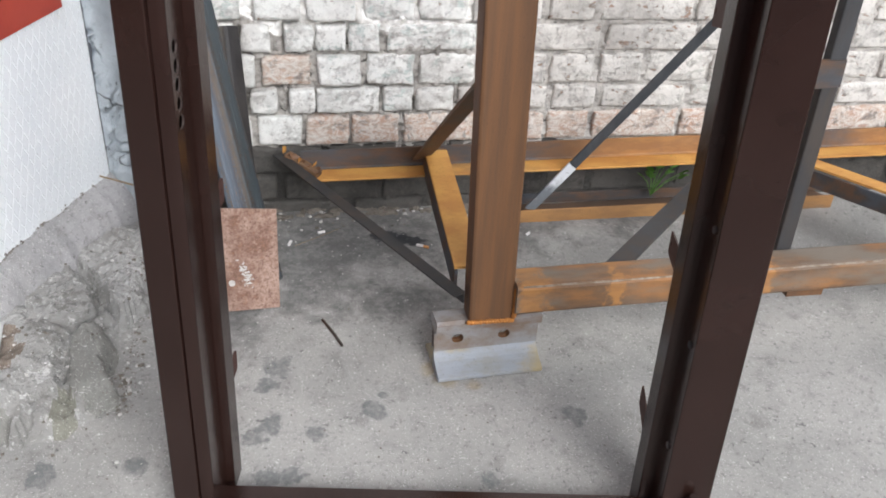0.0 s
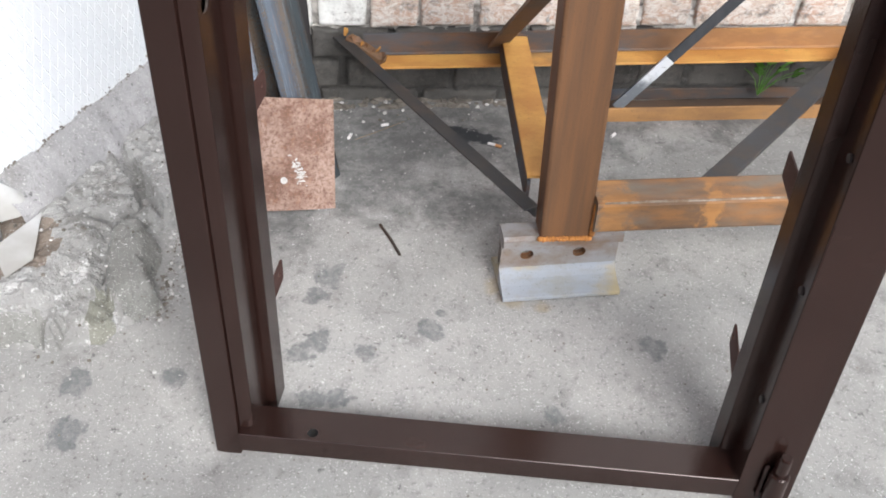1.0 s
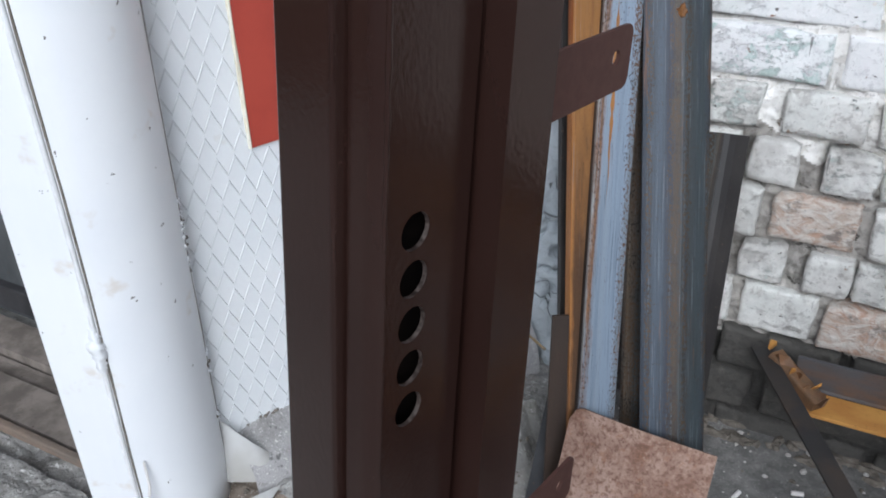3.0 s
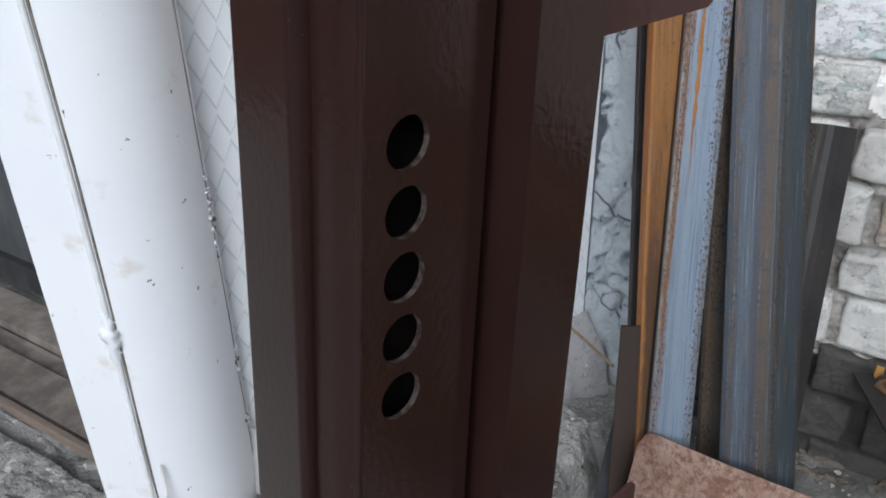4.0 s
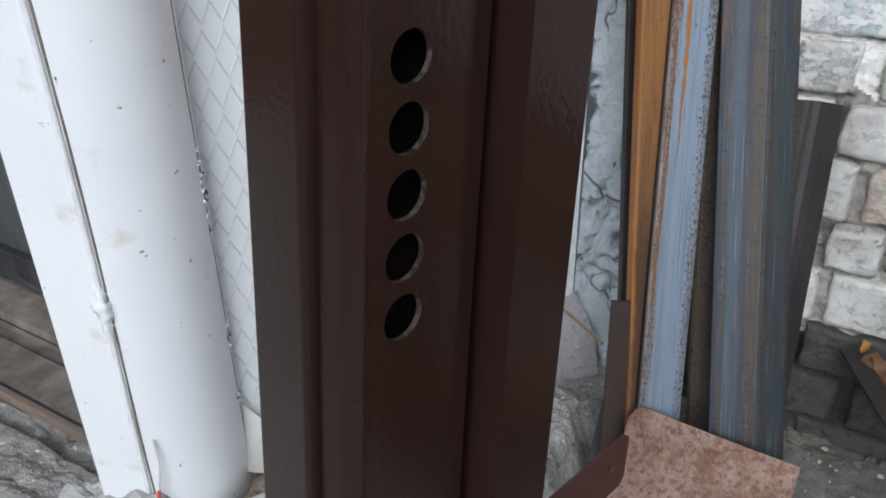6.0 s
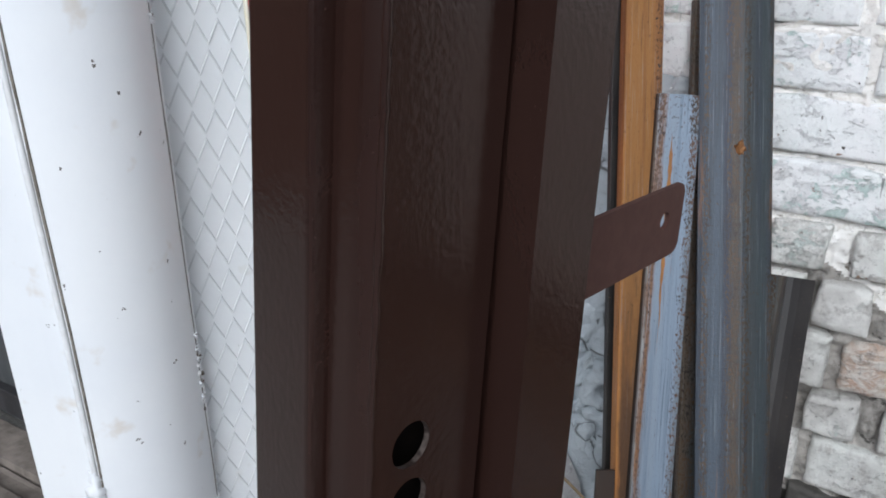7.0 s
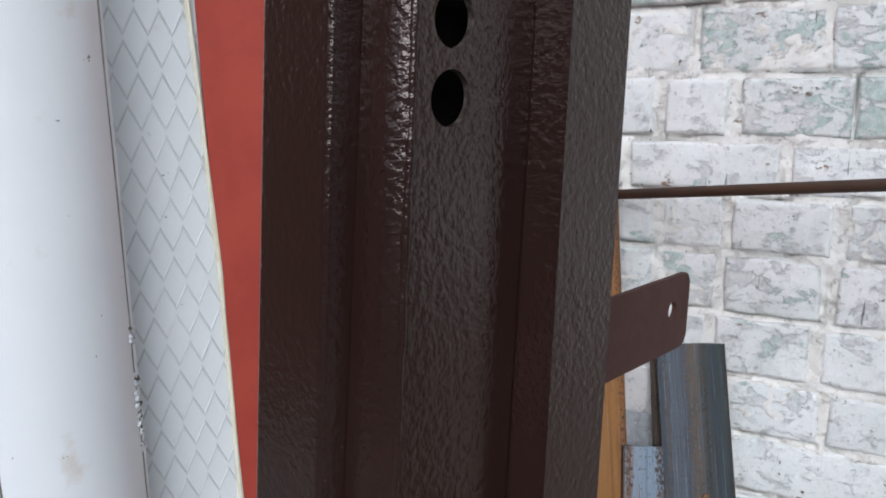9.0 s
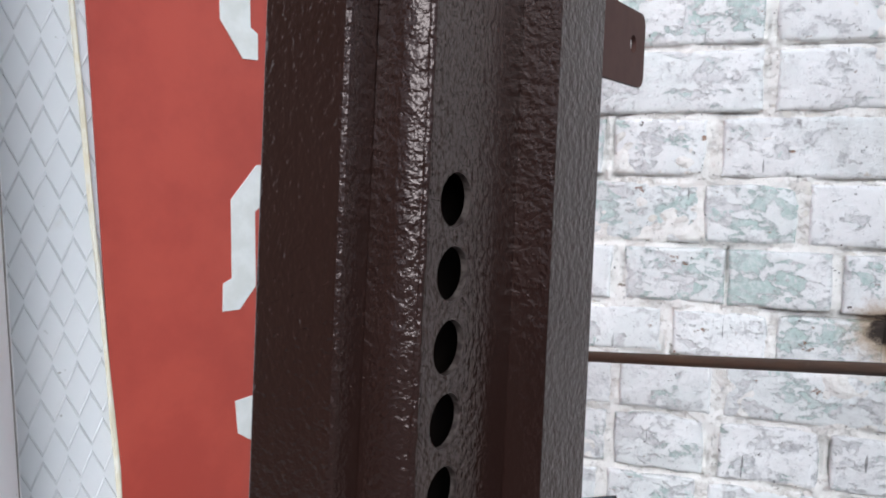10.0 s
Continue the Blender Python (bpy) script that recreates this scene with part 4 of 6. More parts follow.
def build_panel():
    wall = thing("wall_white", "white embossed sheet cladding with a scale pattern", "wall", on_panel(0.2, 0.1), kind="structure")
    bm = bmesh.new()
    pts = [on_panel(s, z, o) for o in (0.0, -0.06) for s, z in ((-0.12, 0.08), (0.525, 0.08), (0.525, 2.6), (-0.12, 2.6))]
    v = [bm.verts.new(p) for p in pts]
    for q in ((0, 1, 2, 3), (7, 6, 5, 4), (0, 4, 5, 1), (1, 5, 6, 2), (2, 6, 7, 3), (3, 7, 4, 0)):
        bm.faces.new([v[i] for i in q])
    part("backing", bm, PANELWHITE, wall)
    # rows of zigzag ridges, a little proud, every second row set off by half
    a, b, amp, z0 = 0.0115, 0.0298, 0.0225, 0.1504
    ks = range(-10, 46)
    for j in range(78):
        bm = bmesh.new()
        mid = [z0 + j * b + (amp if (k + j) % 2 else 0.0) for k in ks]
        rows = [[bm.verts.new(on_panel(k * a + 0.007, z + dz, o)) for k, z in zip(ks, mid)] for dz, o in ((0.0030, 0.0002), (0.0006, 0.0011), (-0.0008, 0.0011), (-0.0016, 0.0002))]
        for p, q in zip(rows, rows[1:]):
            for i in range(len(ks) - 1):
                bm.faces.new((p[i], p[i + 1], q[i + 1], q[i]))
        # ridges are coloured grey to stand for the shading along the relief
        part("ridge", bm, RIDGESHADE, wall)
    # a grey cement fillet along the foot
    bm = bmesh.new()
    rows = []
    for i in range(56):
        s = -0.02 + i * 0.01
        w = 0.008 * noise.noise(Vector((s * 14, 0, 0))) + 0.005 * noise.noise(Vector((s * 50, 3, 0)))
        e, f = 0.006 * noise.noise(Vector((s * 33, 9, 0))), 0.006 * noise.noise(Vector((s * 41, 5, 2)))
        rows.append([bm.verts.new(p) for p in (on_panel(s, 0.158 + w, 0.0), on_panel(s, 0.150 + w, 0.008), on_panel(s, 0.128 + e, 0.030), on_panel(s, 0.105 + f, 0.050 + w), on_panel(s, 0.03, 0.066 + 1.5 * w))])
    for p, q in zip(rows, rows[1:]):
        for k in range(4):
            bm.faces.new((p[k], p[k + 1], q[k + 1], q[k]))
    part("fillet", bm, MORTAR, wall, "grey trowelled cement", True)
    # crumbs of old mastic and dirt along the foot
    bm = bmesh.new()
    for i in range(120):
        s = random.uniform(0.0, 0.5)
        if noise.noise(Vector((s * 22, 4, 0))) < -0.1:
            continue
        w = 0.008 * noise.noise(Vector((s * 14, 0, 0))) + 0.005 * noise.noise(Vector((s * 50, 3, 0)))
        lump(bm, on_panel(s, 0.157 + w + random.gauss(0, 0.003), 0.001), (random.uniform(0.001, 0.005), random.uniform(0.001, 0.005), random.uniform(0.0008, 0.0028)), i, 1, 0.7)
    part("foot_dirt", bm, SOILSHADOW, wall, "dark crumbs along the foot")["kind"] = "stuff"
    return wall


build_panel()


def polygon_sheet(bm, outline, z_out, thick):
    """A flat cut-out on the white wall; outline in metres along it and up."""
    front = [bm.verts.new(on_panel(s, z, z_out + thick)) for s, z in outline]
    back = [bm.verts.new(on_panel(s, z, z_out)) for s, z in outline]
    bm.faces.new(front)
    n = len(outline)
    for i in range(n):
        bm.faces.new((front[i], front[(i + 1) % n], back[(i + 1) % n], back[i]))


def build_sign():
    sign = thing("wall_sign", "red sheet sign with white stencilled strokes on the cladding", "sign", on_panel(0.25, 0.57, 0.004))
    bm = bmesh.new()
    polygon_sheet(bm, [(0.052, 0.566), (0.455, 0.588), (0.455, 2.3), (-0.02, 2.3), (0.012, 1.47), (0.03, 1.0)], 0.0020, 0.002)
    part("board", bm, SIGNRED, sign)
    bm = bmesh.new()
    tube(bm, [on_panel(0.050 - 0.0195 * k / 9 - (0.012 * max(0, k - 9) / 9), 0.566 + k * 0.05, 0.0035) for k in range(19)] , 0.0026, 6, 0.6)
    part("edge_bead", bm, SEALANT, sign, "yellowed sealant bead")
    strokes = [
        [(0.215, 0.647), (0.251, 0.652), (0.247, 0.9), (0.253, 1.02), (0.262, 1.066), (0.165, 1.057), (0.168, 1.02), (0.212, 0.99)],
        [(0.196, 1.315), (0.163, 1.278), (0.163, 1.193), (0.152, 1.188), (0.151, 1.158), (0.172, 1.158), (0.193, 1.182), (0.193, 1.264), (0.203, 1.272), (0.25, 1.272), (0.25, 1.315)],
        [(0.152, 1.60), (0.153, 1.466), (0.180, 1.428), (0.199, 1.428), (0.199, 1.456), (0.19, 1.462), (0.189, 1.60)],
    ]
    for outline in strokes:
        bm = bmesh.new()
        polygon_sheet(bm, outline, 0.0040, 0.0012)
        part("stroke", bm, SIGNWHITE, sign, "white cut-out stroke")


build_sign()

PIPE_A, PIPE_B = Vector((-0.900, 1.446, 0.02)), Vector((-0.816, 1.296, 2.5))


def build_pipe():
    pipe = thing("drain_pipe", "thick white painted steel pipe with specks and stains", "pipe", PIPE_A)
    bm = bmesh.new()
    ax = (PIPE_B - PIPE_A)
    tube(bm, [PIPE_A + ax * (i / 24) for i in range(25)], 0.088, 72)
    part("body", bm, PIPEWHITE, pipe, "", True)
    # a painted-over cable, tied down with a lump of old mastic
    toward = (Vector((-0.2, 0.92, 0)) - PIPE_A).normalized()
    left = Vector((-toward.y, toward.x, 0)) * -1
    def skin(z, turn, out=0.0):
        c = PIPE_A + ax * ((z - 0.02) / 2.48)
        n = (toward * math.cos(turn) + left * math.sin(turn)).normalized()
        return c + n * (0.088 + out)
    zs = [0.120 + 0.04 * i for i in range(59)]
    cable = thing("cable", "thin cable painted over in white along the pipe", "cable", skin(0.1, 0.30))
    part("sheath", tube(bmesh.new(), [skin(z, TURN0 + 0.02 * math.sin(z * 9), 0.0006) for z in zs], 0.0030, 10, 0.2), CABLEWHITE, cable, "", True)
    # thin dark tube that paints the shadow line along the cable's right side
    part("gap", tube(bmesh.new(), [skin(z, TURN0 - 0.062 + 0.02 * math.sin(z * 9), 0.0002) for z in zs], 0.0013, 6, 0.6), SOILSHADOW, cable, "dark line drawn as the cable's shadow")
    bm = bmesh.new()
    zk = [0.366 + 0.0033 * i for i in range(21)]
    tube(bm, [skin(z, TURN0 + 0.03 * noise.noise(Vector((z * 90, 2, 0))), -0.001) for z in zk], [0.0035 + 0.0055 * abs(noise.noise(Vector((z * 70, 0, 8)))) + 0.004 * math.sin(math.pi * (z - 0.366) / 0.066) for z in zk], 14, 0.7)
    part("mastic_knot", bm, PIPEWHITE, cable, "lumpy white mastic", True)
    # a flat sheet trim that runs from the cable round to the gateway
    trim = thing("sheet_trim", "flat white painted sheet trim beside the pipe", "trim", skin(0.1, TURN0))
    n = (toward * math.cos(TURN0) + left * math.sin(TURN0)).normalized()
    t = (left * math.cos(TURN0) - toward * math.sin(TURN0)).normalized()
    bm = bmesh.new()
    levels = [0.120 + 0.05 * i for i in range(48)]
    rings = [[bm.verts.new(skin(z, TURN0, 0.0005) + t * x + n * (y + 0.0007 * noise.noise(Vector((z * 5, x * 30, 2))))) for x, y in ((0.002, -0.002), (0.002, 0.0), (0.02, 0.0004), (0.04, 0.0004), (0.0575, 0.0), (0.0595, -0.0025), (0.059, -0.05), (0.056, -0.05), (0.056, -0.003))] for z in levels]
    for p, q in zip(rings, rings[1:]):
        for i in range(9):
            bm.faces.new((p[i], p[(i + 1) % 9], q[(i + 1) % 9], q[i]))
    bm.faces.new(rings[0])
    bm.faces.new(rings[-1])
    part("sheet", bm, PIPEWHITE, trim)
    # mastic between the pipe and the cladding
    bm = bmesh.new()
    dark = bmesh.new()
    lumps = random.Random(8)
    for i in range(190):
        lo, hi = lumps.choice(((0.445, 0.545), (0.445, 0.545), (0.29, 0.325), (0.20, 0.225), (0.865, 0.945), (0.865, 0.945), (0.975, 0.99)))
        z = lumps.uniform(lo, hi)
        one = dark if lumps.random() < 0.22 else bm
        lump(one, skin(z, -1.27 + lumps.uniform(-0.10, 0.06), 0.0005), [lumps.uniform(0.0008, 0.0034) for _ in range(3)], i, 1, 0.8)
    part("joint_mastic", bm, PIPEWHITE, pipe, "crumbly white mastic", True)["kind"] = "stuff"
    part("joint_dirt", dark, SOILSHADOW, pipe, "dark crumbs in the mastic", True)["kind"] = "stuff"
    bm = bmesh.new()
    tube(bm, [skin(z, -1.27 + 0.03 * noise.noise(Vector((z * 12, 0, 0))), 0.0003) for z in zs], 0.0009, 6, 0.8)
    part("joint_line", bm, JOINTDIRT, pipe, "dirty joint to the cladding")
    # stub of wire at the foot
    wire = thing("wire_stub", "short stub of white and red wire at the pipe's foot", "wire", skin(0.1, 0.1, 0.01))
    a, b, c = skin(0.225, 0.20, 0.004), skin(0.155, 0.25, 0.012), skin(0.105, 0.30, 0.055)
    part("white_end", tube(bmesh.new(), [a, (a + b) / 2 + Vector((0.005, 0, 0)), b], 0.0017, 8), WIREWHITE, wire)
    part("red_end", tube(bmesh.new(), [b, (b + c) / 2 + Vector((0.003, 0.002, 0.004)), c], 0.0022, 8), WIRERED, wire, "red insulation")


TURN0 = 0.40
build_pipe()


def build_flap():
    """A curled piece of white sheet between the pipe's foot and the cladding."""
    flap = thing("sheet_offcut", "curled white sheet offcut against the pipe's foot", "sheet offcut", (-0.80, 1.54, 0.1))
    bm = bmesh.new()
    a, b, c, d = Vector((-0.828, 1.493, 0.195)), Vector((-0.835, 1.475, 0.095)), Vector((-0.765, 1.535, 0.090)), Vector((-0.79, 1.535, 0.125))
    grid = []
    for j in range(7):
        row = []
        for i in range(7):
            u, v = i / 6, j / 6
            p = (b * (1 - u) + c * u) * (1 - v) + (a * (1 - u) + d * u) * v
            row.append(p + PANEL_N * 0.012 * math.sin(u * 2.6))
        grid.append(row)
    front = [[bm.verts.new(p) for p in r] for r in grid]
    back = [[bm.verts.new(p - PANEL_N * 0.0018) for p in r] for r in grid]
    for g, flip in ((front, False), (back, True)):
        for j in range(6):
            for i in range(6):
                q = (g[j][i], g[j][i + 1], g[j + 1][i + 1], g[j + 1][i])
                bm.faces.new(q[::-1] if flip else q)
    part("sheet", bm, DIRTYWHITE, flap, "", True)
    scrap = thing("sheet_scrap", "flat white sheet scrap lying on the rubble", "sheet offcut", (-0.75, 1.40, 0.1))
    bm = bmesh.new()
    c4 = [Vector(q) for q in ((-0.805, 1.405), (-0.760, 1.330), (-0.732, 1.385), (-0.752, 1.515))]
    zc = [max(ground_height(q.x + a, q.y + e) for a in (-0.01, 0.01) for e in (-0.01, 0.01)) + 0.001 for q in c4]
    rows = []
    for off in (0.0, 0.002):
        g = []
        for j in range(9):
            row = []
            for i in range(5):
                u, v = i / 4, j / 8
                q = (c4[0] * (1 - u) + c4[1] * u) * (1 - v) + (c4[3] * (1 - u) + c4[2] * u) * v
                h = (zc[0] * (1 - u) + zc[1] * u) * (1 - v) + (zc[3] * (1 - u) + zc[2] * u) * v
                row.append(bm.verts.new((q.x, q.y, h + 0.001 + off)))
            g.append(row)
        rows.append(g)
    for g in rows:
        for j in range(8):
            for i in range(4):
                bm.faces.new((g[j][i], g[j][i + 1], g[j + 1][i + 1], g[j + 1][i]))
    part("sheet", bm, DIRTYWHITE, scrap, "", True)


build_flap()

# ---------------------------------------------------------------- dark gateway beside the pipe
def box(bm, x0, x1, y0, y1, z0, z1, jitter=0.0):
    made = bmesh.ops.create_cube(bm, size=1)["verts"]
    for v in made:
        v.co = Vector(((x0 + x1) / 2 + v.co.x * (x1 - x0), (y0 + y1) / 2 + v.co.y * (y1 - y0), (z0 + z1) / 2 + v.co.z * (z1 - z0)))
        v.co += Vector([random.uniform(-jitter, jitter) for _ in range(3)])
    return bm


def build_gateway():
    sill = thing("threshold", "worn dark plank threshold with a rusty edge angle", "threshold", (-1.6, 1.5, 0.1))
    part("edge_angle", sweep(bmesh.new(), (-3.0, 1.436, 0.056), (-0.93, 1.44, 0.058), rect(0.014, 0.016), (0, 0, 1)), EDGEIRON, sill, "rusty edge angle")
    for y0, y1, z in ((1.452, 1.528, 0.058), (1.536, 1.572, 0.050), (1.58, 1.65, 0.062)):
        part("plank", box(bmesh.new(), -3.0, -0.90, y0, y1, -0.05, z, 0.003), PLANK, sill)
    leaf = thing("gate_leaf", "dark grey steel gate leaf standing inside", "gate", (-1.7, 1.68, 0.1))
    part("sheet", box(bmesh.new(), -3.0, -0.94, 1.675, 1.69, 0.05, 2.5), GATE, leaf)
    for z in (0.10, 1.2):
        part("rail", sweep(bmesh.new(), (-3.0, 1.665, z), (-0.94, 1.665, z), rect(0.02, 0.05), (0, 0, 1)), DARK, leaf)
    # unseen back and cover, added and coloured dark to keep the gateway dim
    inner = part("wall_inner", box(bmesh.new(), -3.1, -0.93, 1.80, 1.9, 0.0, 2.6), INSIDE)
    tagged(inner, "added wall behind the gate leaf, coloured dark as if unlit", "wall", kind="structure")
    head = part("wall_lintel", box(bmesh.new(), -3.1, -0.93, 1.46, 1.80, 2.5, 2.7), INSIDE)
    tagged(head, "unseen cover added over the gateway to keep light out", "wall", kind="structure")


build_gateway()
# unseen walls, added to cut horizon light and shape the enamel's reflections
for name, x0, x1, y0, y1 in (("wall_south", -8, 7, -5.3, -5.0), ("wall_east", 7, 7.3, -5.3, 2.4), ("wall_west", -4.2, -3.9, -5.0, 1.9)):
    yard = part(name, box(bmesh.new(), x0, x1, y0, y1, -0.3, 4.0 if name == "wall_west" else 2.2), WARMREFLECT if name == "wall_west" else CEMENT)
    tagged(yard, "unseen red-brown wall added to warm the reflections" if name == "wall_west" else "unseen grey wall added to cut low light and reflections", "wall", kind="structure")

# ---------------------------------------------------------------- the brown steel door frame
YAW, SU, SV = radians(-9.3), math.tan(radians(-0.28)), math.tan(radians(4.26))
FM = Matrix.Translation((-0.328, 1.018, 0)) @ Matrix.Rotation(YAW, 4, "Z") @ Matrix(((1, 0, SU, 0), (0, 1, SV, 0), (0, 0, 1, 0), (0, 0, 0, 1)))
FOOT, HEAD = -0.045, 2.04


def fr(u, v, w):
    """A point of the leaning frame: metres across, in depth and up."""
    return FM @ Vector((u, v, w))


def prism(bm, outline, w0, w1, skip=()):
    """An upright profile of the frame from w0 to w1; skip: sides left out."""
    rows = [[bm.verts.new(fr(u, v, w)) for u, v in outline] for w in (w0, w1)]
    n = len(outline)
    for i in range(n):
        if i not in skip:
            bm.faces.new((rows[0][i], rows[0][(i + 1) % n], rows[1][(i + 1) % n], rows[1][i]))
    bm.faces.new(rows[0])
    bm.faces.new(rows[1])
    return bm


def rounded(outline, r, which):
    """Rounds the named corners of an outline."""
    out, n = [], len(outline)
    for i, p in enumerate(outline):
        if i not in which:
            out.append(p)
            continue
        p, a, b = Vector(p), Vector(outline[i - 1]), Vector(outline[(i + 1) % n])
        q, s = p + (a - p).normalized() * r, p + (b - p).normalized() * r
        for t in (0, 0.25, 0.5, 0.75, 1):
            out.append(tuple((1 - t) ** 2 * q + 2 * t * (1 - t) * p + t * t * s))
    return out


def build_bracket(parent, u, w, v0, v1, name="anchor_plate", mirror=1, drop=0.03, turn=0.20):
    """A flat fixing lug with a screw hole, welded to the back of a jamb."""
    bm, walls = bmesh.new(), bmesh.new()
    h, t = 0.021, 0.0028
    def place(x, y, d):
        slope = drop * (1 - (x - v0) / (v1 - v0))
        return fr(u - mirror * (turn * (x - v0)) + mirror * (d - t / 2), x, w + y + slope)
    perforated((bm, walls), place, v0, v1 - 0.006, -h, h, [(v1 - 0.020, 0.002, 0.0050, 0)], t)
    other = bmesh.new()
    perforated((other, bmesh.new()), lambda x, y, d: place(x, y, t), v0, v1 - 0.006, -h, h, [(v1 - 0.020, 0.002, 0.0050, 0)], t)
    for src in (other, walls):
        me = bpy.data.meshes.new("x")
        src.to_mesh(me)
        bm.from_mesh(me)
        bpy.data.meshes.remove(me)
    # rounded far end and the edges
    for pts in ([(v0, -h), (v1 - 0.006, -h)], [(v1 - 0.006, h), (v0, h)], [(v0, h), (v0, -h)]):
        (x0, y0), (x1, y1) = pts
        bm.faces.new([bm.verts.new(place(*q)) for q in ((x0, y0, 0), (x1, y1, 0), (x1, y1, t), (x0, y0, t))])
    tip = [(v1 - 0.006, -h), (v1 - 0.002, -h + 0.002), (v1, -h + 0.006), (v1, h - 0.006), (v1 - 0.002, h - 0.002), (v1 - 0.006, h)]
    f = [bm.verts.new(place(*q, 0)) for q in tip]
    b = [bm.verts.new(place(*q, t)) for q in tip]
    bm.faces.new(f)
    bm.faces.new(b)
    for i in range(5):
        bm.faces.new((f[i], f[i + 1], b[i + 1], b[i]))
    return part(name, bm, MATTBROWN, parent, "flat drilled fixing lug")


def build_frame():
    frame_thing = thing("door_frame", "dark brown enamelled steel door frame leaning back in the yard", "door frame", fr(0.36, 0.08, FOOT))
    # latch jamb: front flange, slanting tube face, drilled strike face, rear step and return
    E2, E3, E6, E7 = (-0.037, 0.045), (-0.0340, 0.0575), (0.0063, 0.1214), (0.0098, 0.1585)
    flange = rounded([(-0.080, 0.0525), E2, E3, (-0.04, 0.0655), (-0.087, 0.0775)], 0.0025, (0, 1))
    part("front_flange", prism(bmesh.new(), flange, FOOT - 0.021, HEAD), BROWN, frame_thing, "")
    part("flange_lip", prism(bmesh.new(), [(-0.0415, 0.0475), E2, E3, (-0.0400, 0.0645)], FOOT - 0.029, FOOT - 0.0215), BROWN, frame_thing)
    # the drilled tube stands a little steeper than its flange
    def steep(u, v, w):
        return fr(u, v + 0.0105 * (max(w, 0.64) - 1.2), w)
    def upright(bm, outline, how, skip=()):
        levels = (FOOT, 0.64, HEAD)
        rows = [[bm.verts.new(how(u, v, w)) for u, v in outline] for w in levels]
        n = len(outline)
        for lo, hi in zip(rows, rows[1:]):
            for i in range(n):
                if i not in skip:
                    bm.faces.new((lo[i], lo[(i + 1) % n], hi[(i + 1) % n], hi[i]))
        bm.faces.new(rows[0])
        bm.faces.new(rows[-1])
        return bm
    # flat front beside the groove, then a broad round that ends in the welded corner
    R, U0, V0 = 0.0150, -0.0245, 0.0560
    bend = [(U0 + R * math.sin(radians(d)), V0 + R * (1 - math.cos(radians(d)))) for d in range(0, 46, 5)]
    C = bend[-1]
    E4, E5 = (C[0], C[1]), (-0.0095, 0.1205)
    tube_line = [(-0.0337, V0)] + bend + [E5, (-0.034, 0.1205)]
    jamb = part("latch_jamb", upright(bmesh.new(), tube_line, steep, skip=(len(bend),)), BROWN, frame_thing)
    part("rear_return", prism(bmesh.new(), [(-0.0100, 0.1212), E6, E7, (-0.087, 0.162), (-0.087, 0.078), (-0.037, 0.068), (-0.0345, 0.128)], FOOT, HEAD), BROWN, frame_thing, "stepped rear return of the jamb")
    bm, walls = bmesh.new(), bmesh.new()
    dv = (E5[0] - E4[0]) / (E5[1] - E4[1])
    def place(x, y, d):
        return steep(E4[0] + dv * (x - E4[1]) - d, x, y)
    holes = [(0.0808, w, 0.0098, 0.0) for w in (0.6655, 0.6910, 0.7165, 0.7420, 0.7675)]
    holes += [(0.0778, w, 0.0096, 0.0) for w in (1.2005, 1.2263, 1.2521, 1.2779, 1.3037)]
    holes += [(0.1070, w, 0.0044, 0.0112) for w in (0.9520, 1.0145)]
    perforated((bm, walls), place, E4[1], E5[1], FOOT, HEAD, holes, 0.0026)
    strike = part("strike_face", bm, BROWN, jamb, "drilled strike face with rows of bolt holes")
    part("hole_edges", walls, BARE, strike, "scraped bare hole edges")
    # inside of the hollow jamb: a backing with its darkness put into the colour
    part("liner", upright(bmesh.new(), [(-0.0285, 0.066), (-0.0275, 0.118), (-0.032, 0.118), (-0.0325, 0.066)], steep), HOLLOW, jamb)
    # ground weld along the corner of the tube, all but flush
    bm = bmesh.new()
    pts = [steep(C[0] - 0.0012 + 0.0005 * noise.noise(Vector((0, i * 0.7, 0))), C[1] + 0.0004, FOOT + 0.02 + i * 0.005) for i in range(405)]
    tube(bm, pts, [0.0018 + 0.0005 * noise.noise(Vector((i * 0.35, 0, 5))) for i in range(405)], 10, 0.35)
    part("weld_seam", bm, BROWN, jamb, "ground weld seam under the paint", True)
    # small drips of paint and bare nicks along the flange
    for w, v, m in ((0.905, 0.0570, BARE), (0.985, 0.0572, BARE), (1.035, 0.0568, BARE)):
        bm = bmesh.new()
        lump(bm, fr(-0.0338, v, w), (0.0012, 0.0012, 0.006), int(w * 90), 2, 0.6)
        part("nick", bm, m, frame_thing, "bare nick in the paint", True)
    # hinge jamb
    R1, R2, R3, R4, R5 = (0.818, 0.030), (0.738, 0.034), (0.738, 0.090), (0.718, 0.092), (0.716, 0.130)
    out = rounded([R1, R2, R3, R4, R5, (0.818, 0.132)], 0.003, (0, 1, 3))
    hj = part("hinge_jamb", prism(bmesh.new(), out, FOOT, HEAD), BROWN, frame_thing)
    for w in (0.152, 0.35, 0.546):
        bm = bmesh.new()
        tube(bm, [fr(0.7385, 0.055, w), fr(0.7355, 0.055, w)], 0.006, 12)
        part("screw_head", bm, DARKER, hj, "dark screw head")
    # sill and head
    tray = [(-0.030, -0.0215), (0.027, -0.0215), (0.030, -0.0185), (0.030, 0.0203), (0.0288, 0.0215), (0.0265, 0.0205), (0.0265, -0.0195), (-0.0285, -0.0195), (-0.0285, 0.0213), (-0.030, 0.0213)]
